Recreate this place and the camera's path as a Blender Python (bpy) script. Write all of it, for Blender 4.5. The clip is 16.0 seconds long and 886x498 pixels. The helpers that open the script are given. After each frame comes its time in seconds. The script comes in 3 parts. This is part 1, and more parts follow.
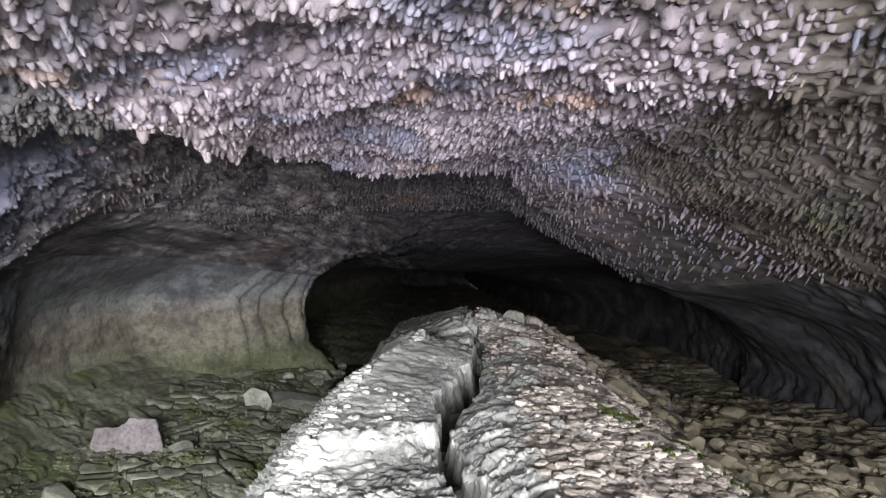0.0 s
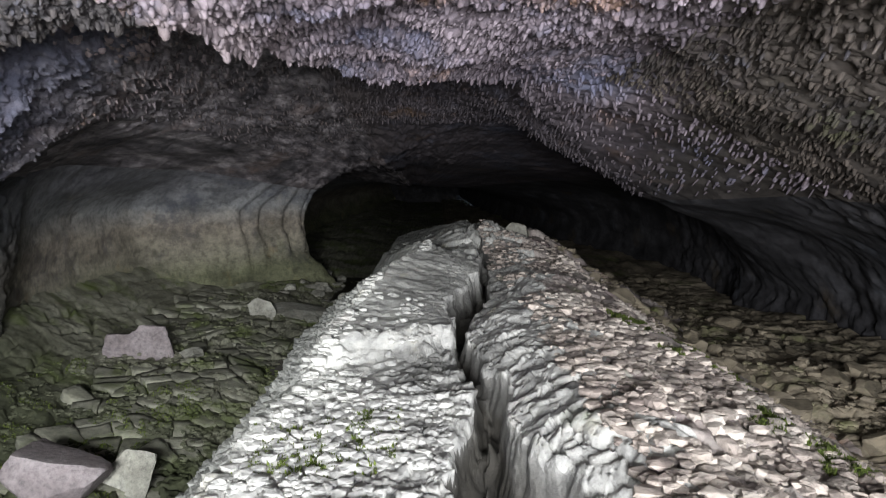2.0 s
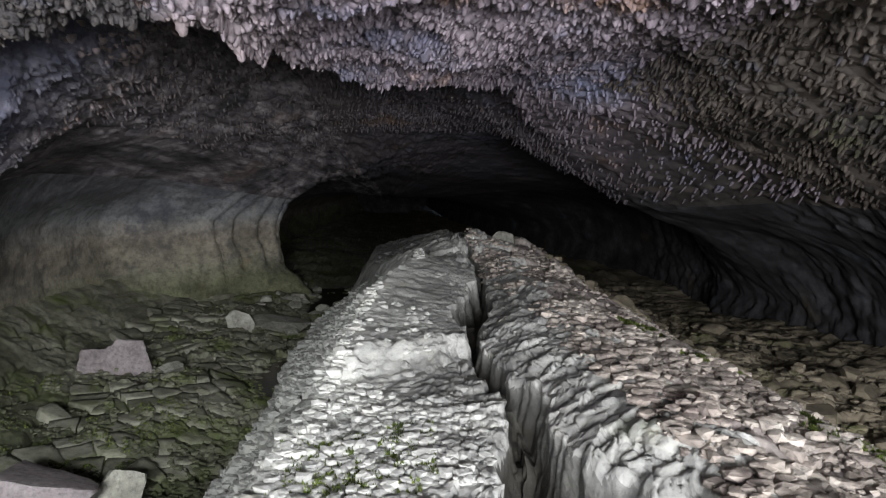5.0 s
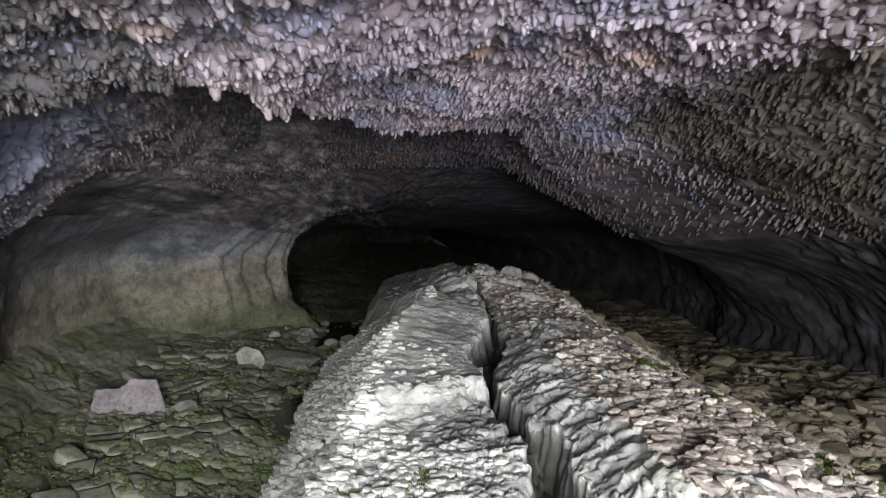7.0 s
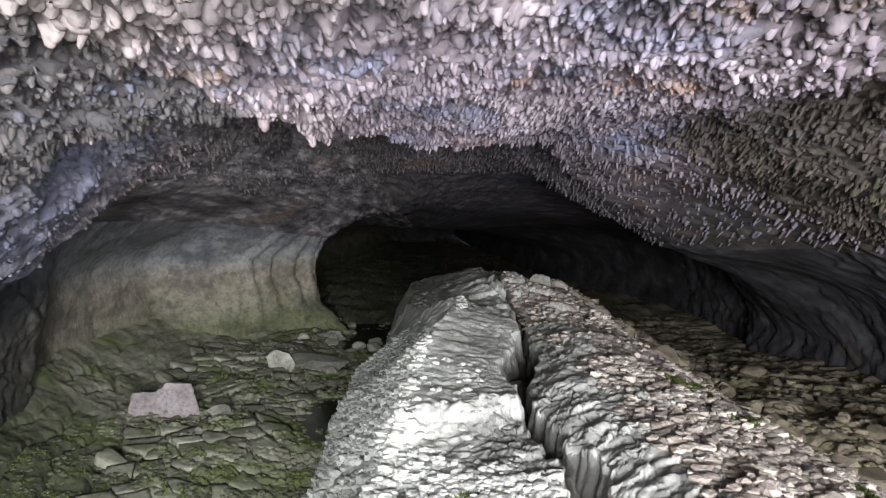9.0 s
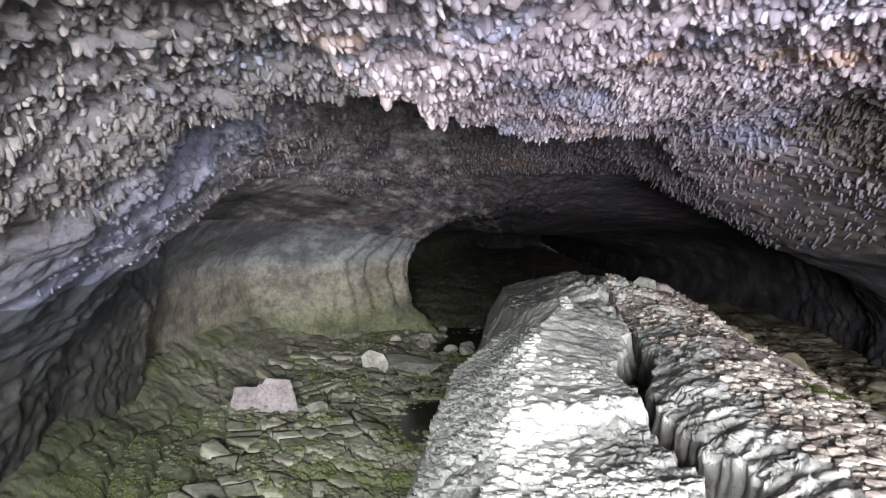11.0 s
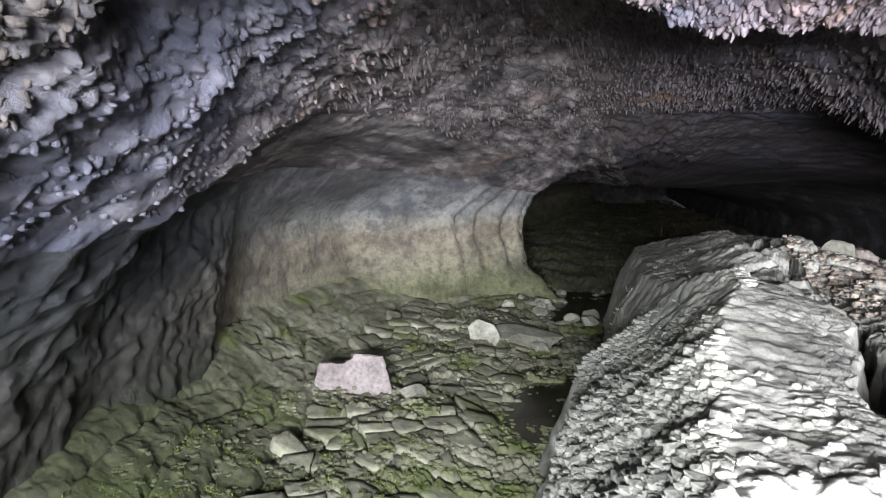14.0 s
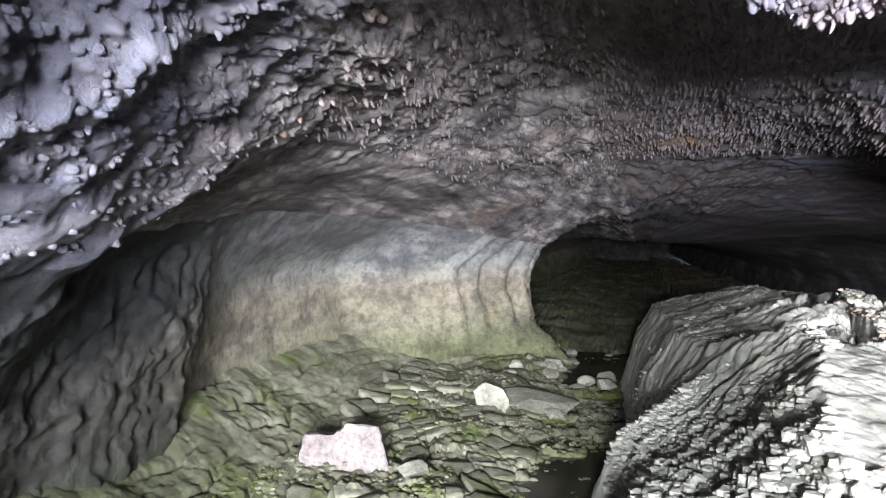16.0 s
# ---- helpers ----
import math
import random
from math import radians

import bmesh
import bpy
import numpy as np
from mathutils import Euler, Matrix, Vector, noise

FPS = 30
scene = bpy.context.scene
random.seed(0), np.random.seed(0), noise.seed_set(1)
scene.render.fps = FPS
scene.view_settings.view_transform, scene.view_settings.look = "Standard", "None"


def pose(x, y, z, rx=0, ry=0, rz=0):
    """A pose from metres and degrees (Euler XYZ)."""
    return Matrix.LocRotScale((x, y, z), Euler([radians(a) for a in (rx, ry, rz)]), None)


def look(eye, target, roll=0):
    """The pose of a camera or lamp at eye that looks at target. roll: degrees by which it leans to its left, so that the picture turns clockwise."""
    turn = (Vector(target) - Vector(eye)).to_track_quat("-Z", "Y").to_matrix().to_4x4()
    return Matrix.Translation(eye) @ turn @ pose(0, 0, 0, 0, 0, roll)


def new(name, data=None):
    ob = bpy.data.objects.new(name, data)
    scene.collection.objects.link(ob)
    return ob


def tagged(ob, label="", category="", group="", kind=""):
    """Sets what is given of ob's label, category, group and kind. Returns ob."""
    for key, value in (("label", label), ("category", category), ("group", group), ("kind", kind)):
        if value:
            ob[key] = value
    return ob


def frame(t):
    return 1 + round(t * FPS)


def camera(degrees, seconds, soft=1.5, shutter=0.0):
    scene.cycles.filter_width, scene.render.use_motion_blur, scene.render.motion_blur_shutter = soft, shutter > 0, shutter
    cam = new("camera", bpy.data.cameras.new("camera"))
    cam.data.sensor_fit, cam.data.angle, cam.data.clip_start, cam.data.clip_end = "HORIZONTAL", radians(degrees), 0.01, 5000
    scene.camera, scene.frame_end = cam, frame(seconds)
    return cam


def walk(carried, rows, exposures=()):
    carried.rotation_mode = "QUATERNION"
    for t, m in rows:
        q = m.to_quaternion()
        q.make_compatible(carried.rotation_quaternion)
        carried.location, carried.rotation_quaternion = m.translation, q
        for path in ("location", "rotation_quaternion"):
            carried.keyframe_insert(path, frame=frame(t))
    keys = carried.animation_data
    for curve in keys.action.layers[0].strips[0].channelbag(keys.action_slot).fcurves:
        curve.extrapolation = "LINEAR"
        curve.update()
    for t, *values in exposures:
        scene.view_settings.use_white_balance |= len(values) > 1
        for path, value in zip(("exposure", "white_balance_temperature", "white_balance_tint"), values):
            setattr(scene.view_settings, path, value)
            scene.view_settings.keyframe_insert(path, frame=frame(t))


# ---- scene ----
cam = camera(64.8, 16.0, 1.2)
METRES, EYE, TILT, LEAN, TURN = 6.0, 1.2, 0.0, 0.0, 0.0
ROWS = [
    (0.0, 0.0, 0.0, 0.0, 0.0, 0.0, 0.0),
    (0.5, 0.0018, -0.0079, -0.0166, 0.07, -1.47, 0.02),
    (1.0, 0.0098, -0.0048, -0.0204, 0.0, -2.86, 0.13),
    (1.5, 0.0093, -0.0123, -0.0134, -0.09, -4.59, -0.08),
    (2.0, -0.0295, -0.0097, -0.0134, -0.62, -6.76, -0.39),
    (2.5, -0.07, 0.042, -0.0355, -2.6, -8.22, -0.18),
    (3.0, -0.1078, 0.0487, -0.0624, -3.76, -8.29, 0.56),
    (3.5, -0.0876, 0.0356, -0.0593, -3.75, -7.74, 0.71),
    (4.0, -0.0872, 0.0225, -0.0398, -3.56, -6.93, 0.05),
    (6.5, -0.0897, 0.0037, -0.0098, -3.61, -4.15, -0.4),
    (7.0, -0.1065, -0.0064, 0.001, -3.48, -3.55, 0.38),
    (7.5, -0.1043, -0.0071, 0.0096, -3.31, -3.71, 0.07),
    (8.0, -0.1189, -0.0118, 0.0237, -3.19, -3.8, 0.31),
    (10.5, -0.1282, -0.0169, 0.0309, 3.48, -3.53, -0.44),
    (11.0, -0.1617, 0.0195, 0.0074, 5.3, -3.13, -0.06),
    (11.5, -0.1832, 0.0921, -0.001, 6.98, -3.3, 0.36),
    (12.0, -0.1694, 0.149, -0.0154, 9.61, -2.25, -0.01),
    (12.5, -0.2105, 0.2106, -0.0215, 11.24, -2.34, -0.64),
    (13.0, -0.2146, 0.2243, 0.0016, 13.63, -5.13, -0.34),
    (13.5, -0.2198, 0.2865, -0.0009, 14.38, -7.04, 0.02),
    (14.0, -0.2144, 0.3424, -0.0139, 14.57, -6.83, 0.25),
    (14.5, -0.221, 0.3996, 0.0091, 14.66, -6.26, 0.15),
    (15.0, -0.236, 0.4218, 0.0011, 14.63, -5.93, -0.18),
    (15.5, -0.2344, 0.468, -0.0211, 14.51, -5.02, 0.3),
    (16.0, -0.2712, 0.5063, -0.0417, 14.44, -2.12, -0.08),
]
EXPOSURES = [(0.0, -0.1), (0.5, -0.35), (1.5, -0.6), (2.5, -0.8), (3.5, -1.6), (4.2, -1.3), (6.3, -0.7), (8.0, -0.35), (10.3, 0.15), (11.0, 0.3), (12.0, 0.35), (13.0, 0.5), (14.0, 0.7), (15.0, 0.9), (15.5, 1.05), (16.0, 1.4)]
walk(cam, [(t, pose(0, 0, EYE, TILT, LEAN, TURN) @ pose(METRES * x, METRES * y, METRES * z, 90 + pitch, roll, yaw)) for t, x, y, z, yaw, pitch, roll in ROWS], EXPOSURES)

# ---- light: daylight through the cave mouth behind the walker, and an added unseen spot ----
world = bpy.data.worlds.new("sky")
scene.world = world
world.use_nodes = True
sky = world.node_tree.nodes.new("ShaderNodeTexSky")
sky.sky_type, sky.sun_disc = "NISHITA", False
sky.sun_elevation, sky.sun_rotation = radians(35), radians(200)
world.node_tree.links.new(sky.outputs[0], world.node_tree.nodes["Background"].inputs[0])
world.node_tree.nodes["Background"].inputs[1].default_value = 0.12


def mouth_light(place, target, width, height, power, colour):
    """Daylight that comes in through the cave mouth."""
    data = bpy.data.lights.new("cave_mouth_daylight", "AREA")
    data.shape, data.size, data.size_y = "RECTANGLE", width, height
    data.energy, data.color = power, colour
    new("cave_mouth_daylight", data).matrix_world = look(place, target)


mouth_light((0.2, -3.5, 1.15), (-0.3, 8.0, 0.75), 3.6, 1.4, 2500, (0.96, 0.97, 1.0))


def torch(name, place, target, power, cone, colour):
    data = bpy.data.lights.new(name, "SPOT")
    data.energy, data.shadow_soft_size, data.color = power, 0.3, colour
    data.spot_size, data.spot_blend = radians(cone), 0.8
    new(name, data).matrix_world = look(place, target)


# Unseen fixed spot, added to brighten the wall and floor on the left.
torch("torch", (-1.45, -1.4, 1.35), (-3.5, 11.0, -0.35), 3600, 44, (0.97, 1.0, 0.98))


# ---- noise on arrays ----
def mix_hash(*cells):
    h = np.zeros(np.broadcast(*cells).shape, np.uint64)
    for k, c in zip((73856093, 19349663, 83492791, 2654435761), cells):
        h ^= (np.asarray(c).astype(np.int64) + 100000).astype(np.uint64) * np.uint64(k)
    h ^= h >> np.uint64(13)
    h *= np.uint64(1274126177)
    h ^= h >> np.uint64(16)
    return (h & np.uint64(0xFFFFFF)).astype(np.float64) / float(0xFFFFFF)


def grain(x, y, z=0.0, seed=0):
    """Smooth value noise, -1 to 1."""
    x, y, z = np.broadcast_arrays(np.asarray(x, float), np.asarray(y, float), np.asarray(z, float))
    i, j, k = np.floor(x), np.floor(y), np.floor(z)
    u, v, w = x - i, y - j, z - k
    u, v, w = (a * a * a * (a * (a * 6 - 15) + 10) for a in (u, v, w))
    out = 0
    for di in (0, 1):
        for dj in (0, 1):
            for dk in (0, 1):
                out = out + mix_hash(i + di, j + dj, k + dk, i * 0 + seed) * (u if di else 1 - u) * (v if dj else 1 - v) * (w if dk else 1 - w)
    return out * 2 - 1


def rough(x, y, z=0.0, octaves=4, seed=0, gain=0.5):
    out, amp = 0, 1.0
    for o in range(octaves):
        x, y, z = 0.71 * x - 0.57 * y + 0.41 * z, 0.64 * x + 0.77 * y - 0.04 * z, -0.29 * x + 0.29 * y + 0.91 * z
        out = out + amp * grain(x * 2**o + 7.3 * o, y * 2**o - 3.1 * o, z * 2**o + 1.7 * o, seed + o)
        amp *= gain
    return out


def cells2(x, y, seed=0, jitter=0.9, tilted=False):
    """Nearest and second nearest distance to scattered points in the plane, and the nearest one's chance number."""
    i, j = np.floor(x), np.floor(y)
    one, two, chance, lean = np.full(x.shape, 9.0), np.full(x.shape, 9.0), np.zeros(x.shape), np.zeros(x.shape)
    for di in (-1, 0, 1):
        for dj in (-1, 0, 1):
            a, b = i + di, j + dj
            px = a + 0.5 + jitter * (mix_hash(a, b, a * 0 + seed) - 0.5)
            py = b + 0.5 + jitter * (mix_hash(a, b, a * 0 + seed + 17) - 0.5)
            d = np.hypot(x - px, y - py)
            near = d < one
            if tilted:
                way = 6.283 * mix_hash(a, b, a * 0 + seed + 67)
                lean = np.where(near, (x - px) * np.cos(way) + (y - py) * np.sin(way), lean)
            two = np.where(near, one, np.minimum(two, d))
            chance = np.where(near, mix_hash(a, b, a * 0 + seed + 41), chance)
            one = np.where(near, d, one)
    return (one, two, chance, lean) if tilted else (one, two, chance)


def step(a, b, x):
    u = np.clip((x - a) / (b - a), 0, 1)
    return u * u * (3 - 2 * u)


def glide(xs, ys, x):
    """Monotone cubic through (xs, ys); ys may hold columns."""
    xs, ys, x = np.asarray(xs, float), np.asarray(ys, float), np.clip(np.asarray(x, float), xs[0], xs[-1])
    flat = ys.ndim == 1
    ys = ys[:, None] if flat else ys
    h = np.diff(xs)[:, None]
    d = np.diff(ys, axis=0) / h
    m = np.zeros_like(ys)
    m[0], m[-1] = d[0], d[-1]
    same = d[:-1] * d[1:] > 0
    m[1:-1] = np.where(same, 2 * d[:-1] * d[1:] / np.where(same, d[:-1] + d[1:], 1), 0)
    n = np.clip(np.searchsorted(xs, x, side="right") - 1, 0, len(xs) - 2)
    t = ((x - xs[n]) / (xs[n + 1] - xs[n]))[:, None]
    hh = h[n]
    out = (2 * t**3 - 3 * t**2 + 1) * ys[n] + (t**3 - 2 * t**2 + t) * hh * m[n] + (3 * t**2 - 2 * t**3) * ys[n + 1] + (t**3 - t**2) * hh * m[n + 1]
    return out[:, 0] if flat else out


def line(x, *pairs):
    xs, ys = zip(*pairs)
    shape = np.shape(x)
    return glide(xs, ys, np.ravel(x)).reshape(shape)


def spans(*pieces):
    """Grid lines: (start, end, spacing) one after another."""
    out = [np.arange(a, b - s * 0.5, s) for a, b, s in pieces]
    return np.concatenate(out + [[pieces[-1][1]]])


# ---- materials ----
def ramp_node(nt, stops):
    n = nt.nodes.new("ShaderNodeValToRGB")
    e = n.color_ramp.elements
    while len(e) < len(stops):
        e.new(0.5)
    for el, (p, c) in zip(e, stops):
        el.position, el.color = p, (*c, 1)
    return n


def noise_node(nt, coord, scale, detail=5.0, roughness=0.6, stretch=None):
    n = nt.nodes.new("ShaderNodeTexNoise")
    n.inputs["Scale"].default_value, n.inputs["Detail"].default_value, n.inputs["Roughness"].default_value = scale, detail, roughness
    if stretch:
        m = nt.nodes.new("ShaderNodeMapping")
        m.inputs["Scale"].default_value = stretch
        nt.links.new(coord, m.inputs[0])
        coord = m.outputs[0]
    nt.links.new(coord, n.inputs["Vector"])
    return n


def blend(nt, fac, a, b, mode="MIX"):
    n = nt.nodes.new("ShaderNodeMix")
    n.data_type, n.blend_type = "RGBA", mode
    for socket, v in ((n.inputs[0], fac), (n.inputs[6], a), (n.inputs[7], b)):
        if isinstance(v, (int, float)):
            socket.default_value = v
        elif isinstance(v, tuple):
            socket.default_value = (*v, 1)
        else:
            nt.links.new(v, socket)
    return n.outputs[2]


def rock(name, dark, mid, light, scale=1.0, stretch=None, spots=(), gloss=0.85, bump=0.6, fine=22.0, chance=0.0, bands=(), zones=()):
    """Stone: broad stains, grain and pits; spots: (colour, scale, threshold, amount) patches such as lichen, rust or moss."""
    mat = bpy.data.materials.new(name)
    mat.use_nodes = True
    nt = mat.node_tree
    shader = nt.nodes["Principled BSDF"]
    geo = nt.nodes.new("ShaderNodeNewGeometry")
    at = geo.outputs["Position"]
    broad = noise_node(nt, at, 1.3 * scale, 6, 0.62, stretch)
    ramp = ramp_node(nt, [(0.30, dark), (0.5, mid), (0.72, light)])
    nt.links.new(broad.outputs[0], ramp.inputs[0])
    colour = ramp.outputs[0]
    mid_n = noise_node(nt, at, 9 * scale, 6, 0.7)
    r2 = ramp_node(nt, [(0.28, (0.35, 0.35, 0.37)), (0.5, (0.95, 0.95, 0.95)), (0.75, (1.35, 1.33, 1.3))])
    nt.links.new(mid_n.outputs[0], r2.inputs[0])
    colour = blend(nt, 0.8, colour, r2.outputs[0], "MULTIPLY")
    for n, (c, s, low, amount) in enumerate(spots):
        m = nt.nodes.new("ShaderNodeMapping")
        m.inputs["Location"].default_value = (3.7 * n + 1, 9.1 * n, 5.3 * n)
        nt.links.new(at, m.inputs[0])
        patch = noise_node(nt, m.outputs[0], s, 7, 0.68)
        r = ramp_node(nt, [(low, (0, 0, 0)), (min(low + 0.14, 1), (amount, amount, amount))])
        nt.links.new(patch.outputs[0], r.inputs[0])
        colour = blend(nt, r.outputs[0], colour, c)
    # zones mix in a colour along one direction; some hold painted shade
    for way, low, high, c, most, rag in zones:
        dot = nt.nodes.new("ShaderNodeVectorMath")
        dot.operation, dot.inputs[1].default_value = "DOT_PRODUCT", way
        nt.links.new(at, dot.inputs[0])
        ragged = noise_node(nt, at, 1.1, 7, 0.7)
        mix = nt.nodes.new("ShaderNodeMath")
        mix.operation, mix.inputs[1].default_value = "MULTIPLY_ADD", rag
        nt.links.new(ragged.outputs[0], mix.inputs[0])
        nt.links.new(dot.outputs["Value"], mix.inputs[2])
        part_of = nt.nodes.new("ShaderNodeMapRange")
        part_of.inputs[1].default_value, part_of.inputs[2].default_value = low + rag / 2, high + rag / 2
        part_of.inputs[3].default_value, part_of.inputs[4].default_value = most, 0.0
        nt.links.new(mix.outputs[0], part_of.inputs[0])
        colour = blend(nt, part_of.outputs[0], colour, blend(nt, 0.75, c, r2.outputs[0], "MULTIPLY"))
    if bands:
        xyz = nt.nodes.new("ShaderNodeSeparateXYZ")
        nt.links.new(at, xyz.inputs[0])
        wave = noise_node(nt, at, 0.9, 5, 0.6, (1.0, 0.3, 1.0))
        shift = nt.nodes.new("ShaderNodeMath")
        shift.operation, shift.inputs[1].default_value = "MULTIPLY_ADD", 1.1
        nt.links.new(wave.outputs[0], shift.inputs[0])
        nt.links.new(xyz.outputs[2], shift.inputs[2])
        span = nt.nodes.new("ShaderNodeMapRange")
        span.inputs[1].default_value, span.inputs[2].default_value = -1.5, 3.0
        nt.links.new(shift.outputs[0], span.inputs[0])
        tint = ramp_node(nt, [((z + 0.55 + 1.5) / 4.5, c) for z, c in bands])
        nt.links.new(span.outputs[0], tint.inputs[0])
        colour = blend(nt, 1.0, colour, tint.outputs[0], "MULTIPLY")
    if chance:
        info = nt.nodes.new("ShaderNodeObjectInfo")
        both = nt.nodes.new("ShaderNodeMath")
        both.operation = "ADD"
        nt.links.new(info.outputs["Random"], both.inputs[0])
        nt.links.new(geo.outputs["Random Per Island"], both.inputs[1])
        r3 = ramp_node(nt, [(0.0, (1 - chance,) * 3), (1.0, (1 + chance,) * 3)])
        half = nt.nodes.new("ShaderNodeMath")
        half.operation = "FRACT"
        nt.links.new(both.outputs[0], half.inputs[0])
        nt.links.new(half.outputs[0], r3.inputs[0])
        colour = blend(nt, 1.0, colour, r3.outputs[0], "MULTIPLY")
    nt.links.new(colour, shader.inputs["Base Color"])
    tiny = noise_node(nt, at, fine * scale, 8, 0.72)
    rr = ramp_node(nt, [(0.3, (gloss - 0.2,) * 3), (0.7, (min(1, gloss + 0.1),) * 3)])
    nt.links.new(tiny.outputs[0], rr.inputs[0])
    nt.links.new(rr.outputs[0], shader.inputs["Roughness"])
    b = nt.nodes.new("ShaderNodeBump")
    b.inputs["Strength"].default_value, b.inputs["Distance"].default_value = bump, 0.03
    nt.links.new(tiny.outputs[0], b.inputs["Height"])
    nt.links.new(b.outputs[0], shader.inputs["Normal"])
    shader.inputs["Specular IOR Level"].default_value = 0.3
    return mat


MOSS, RUST, PALE, SOOT, BLUE = (0.10, 0.14, 0.022), (0.34, 0.18, 0.07), (0.5, 0.5, 0.48), (0.035, 0.035, 0.04), (0.15, 0.18, 0.28)
# The last zone, here and in DRIPS, paints the far roof's unlit dark.
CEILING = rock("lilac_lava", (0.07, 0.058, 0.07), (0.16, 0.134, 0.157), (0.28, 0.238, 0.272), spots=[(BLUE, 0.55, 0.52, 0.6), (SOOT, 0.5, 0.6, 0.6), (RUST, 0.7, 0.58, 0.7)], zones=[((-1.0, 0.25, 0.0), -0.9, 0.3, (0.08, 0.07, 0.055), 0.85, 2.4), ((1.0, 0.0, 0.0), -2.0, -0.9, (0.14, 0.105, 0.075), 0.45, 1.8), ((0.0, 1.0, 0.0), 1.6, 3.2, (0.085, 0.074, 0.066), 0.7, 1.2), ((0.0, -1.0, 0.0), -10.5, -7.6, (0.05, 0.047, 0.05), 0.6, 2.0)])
# The brown near zone, also in CEILING, is darkened to offset the lamp.
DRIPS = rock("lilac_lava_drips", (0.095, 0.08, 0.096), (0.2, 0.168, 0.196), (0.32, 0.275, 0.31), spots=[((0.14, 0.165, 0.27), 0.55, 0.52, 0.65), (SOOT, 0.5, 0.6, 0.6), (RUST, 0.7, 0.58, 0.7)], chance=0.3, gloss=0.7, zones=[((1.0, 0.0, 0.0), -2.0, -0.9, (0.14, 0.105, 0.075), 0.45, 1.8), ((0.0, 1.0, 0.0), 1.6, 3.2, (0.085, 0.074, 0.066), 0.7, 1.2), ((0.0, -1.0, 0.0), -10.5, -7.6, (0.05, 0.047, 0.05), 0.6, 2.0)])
DRIPS_BROWN = rock("brown_lava_drips", (0.025, 0.021, 0.019), (0.06, 0.05, 0.043), (0.13, 0.11, 0.095), spots=[(MOSS, 0.6, 0.6, 0.4), (SOOT, 0.5, 0.56, 0.6), ((0.13, 0.15, 0.23), 0.8, 0.56, 0.6)], chance=0.3, gloss=0.7)
# Brown-grey near drips, darkened to go with the shade painted on the vault.
DRIPS_MIXED = rock("brown_grey_lava_drips", (0.02, 0.017, 0.017), (0.045, 0.039, 0.039), (0.1, 0.09, 0.09), spots=[(RUST, 0.8, 0.6, 0.6), (SOOT, 0.6, 0.58, 0.6), (BLUE, 0.7, 0.6, 0.5)], chance=0.2, gloss=0.7)
# First zone: blue-grey rib rock; second: the near lobe's shadow painted on brown.
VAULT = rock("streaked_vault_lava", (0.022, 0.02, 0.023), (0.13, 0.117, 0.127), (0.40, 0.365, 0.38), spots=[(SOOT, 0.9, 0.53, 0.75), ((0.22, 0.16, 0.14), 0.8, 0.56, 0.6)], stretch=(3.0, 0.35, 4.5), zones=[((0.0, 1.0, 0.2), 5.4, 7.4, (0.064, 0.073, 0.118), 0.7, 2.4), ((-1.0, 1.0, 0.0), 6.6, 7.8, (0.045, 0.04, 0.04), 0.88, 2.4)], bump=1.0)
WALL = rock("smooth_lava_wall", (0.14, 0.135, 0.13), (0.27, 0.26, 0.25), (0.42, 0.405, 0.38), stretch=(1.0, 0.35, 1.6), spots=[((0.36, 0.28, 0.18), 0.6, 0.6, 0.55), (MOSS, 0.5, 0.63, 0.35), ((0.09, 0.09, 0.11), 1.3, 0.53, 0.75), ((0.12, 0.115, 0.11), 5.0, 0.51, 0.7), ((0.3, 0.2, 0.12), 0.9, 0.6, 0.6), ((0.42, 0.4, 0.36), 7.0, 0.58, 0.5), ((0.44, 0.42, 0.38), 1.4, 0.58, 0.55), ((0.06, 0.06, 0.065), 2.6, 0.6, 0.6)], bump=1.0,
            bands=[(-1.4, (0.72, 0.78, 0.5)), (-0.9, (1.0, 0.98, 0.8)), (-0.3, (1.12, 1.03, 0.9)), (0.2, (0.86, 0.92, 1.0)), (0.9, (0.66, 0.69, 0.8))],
            # blue-black near wall, darkened further with painted shade
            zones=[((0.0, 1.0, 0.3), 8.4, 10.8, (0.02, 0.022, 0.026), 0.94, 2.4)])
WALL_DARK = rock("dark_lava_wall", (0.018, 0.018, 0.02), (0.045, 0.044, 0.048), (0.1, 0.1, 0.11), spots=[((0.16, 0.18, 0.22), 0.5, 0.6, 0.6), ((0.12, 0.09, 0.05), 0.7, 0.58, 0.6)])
# The zone is mossy near bank, darkened further to stand for missing light.
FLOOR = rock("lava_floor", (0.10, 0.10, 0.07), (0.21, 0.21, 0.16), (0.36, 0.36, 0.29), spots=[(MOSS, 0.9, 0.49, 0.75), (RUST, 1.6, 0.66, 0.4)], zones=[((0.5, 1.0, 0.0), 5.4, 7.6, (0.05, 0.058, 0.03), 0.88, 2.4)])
SLABS = rock("lava_slabs", (0.13, 0.13, 0.10), (0.25, 0.25, 0.20), (0.40, 0.40, 0.33), spots=[(MOSS, 0.9, 0.51, 0.65), (RUST, 1.6, 0.68, 0.4)], chance=0.22)
RUBBLE = rock("brown_rubble", (0.09, 0.08, 0.06), (0.21, 0.18, 0.13), (0.36, 0.31, 0.24), spots=[(MOSS, 0.8, 0.54, 0.7)], chance=0.25)
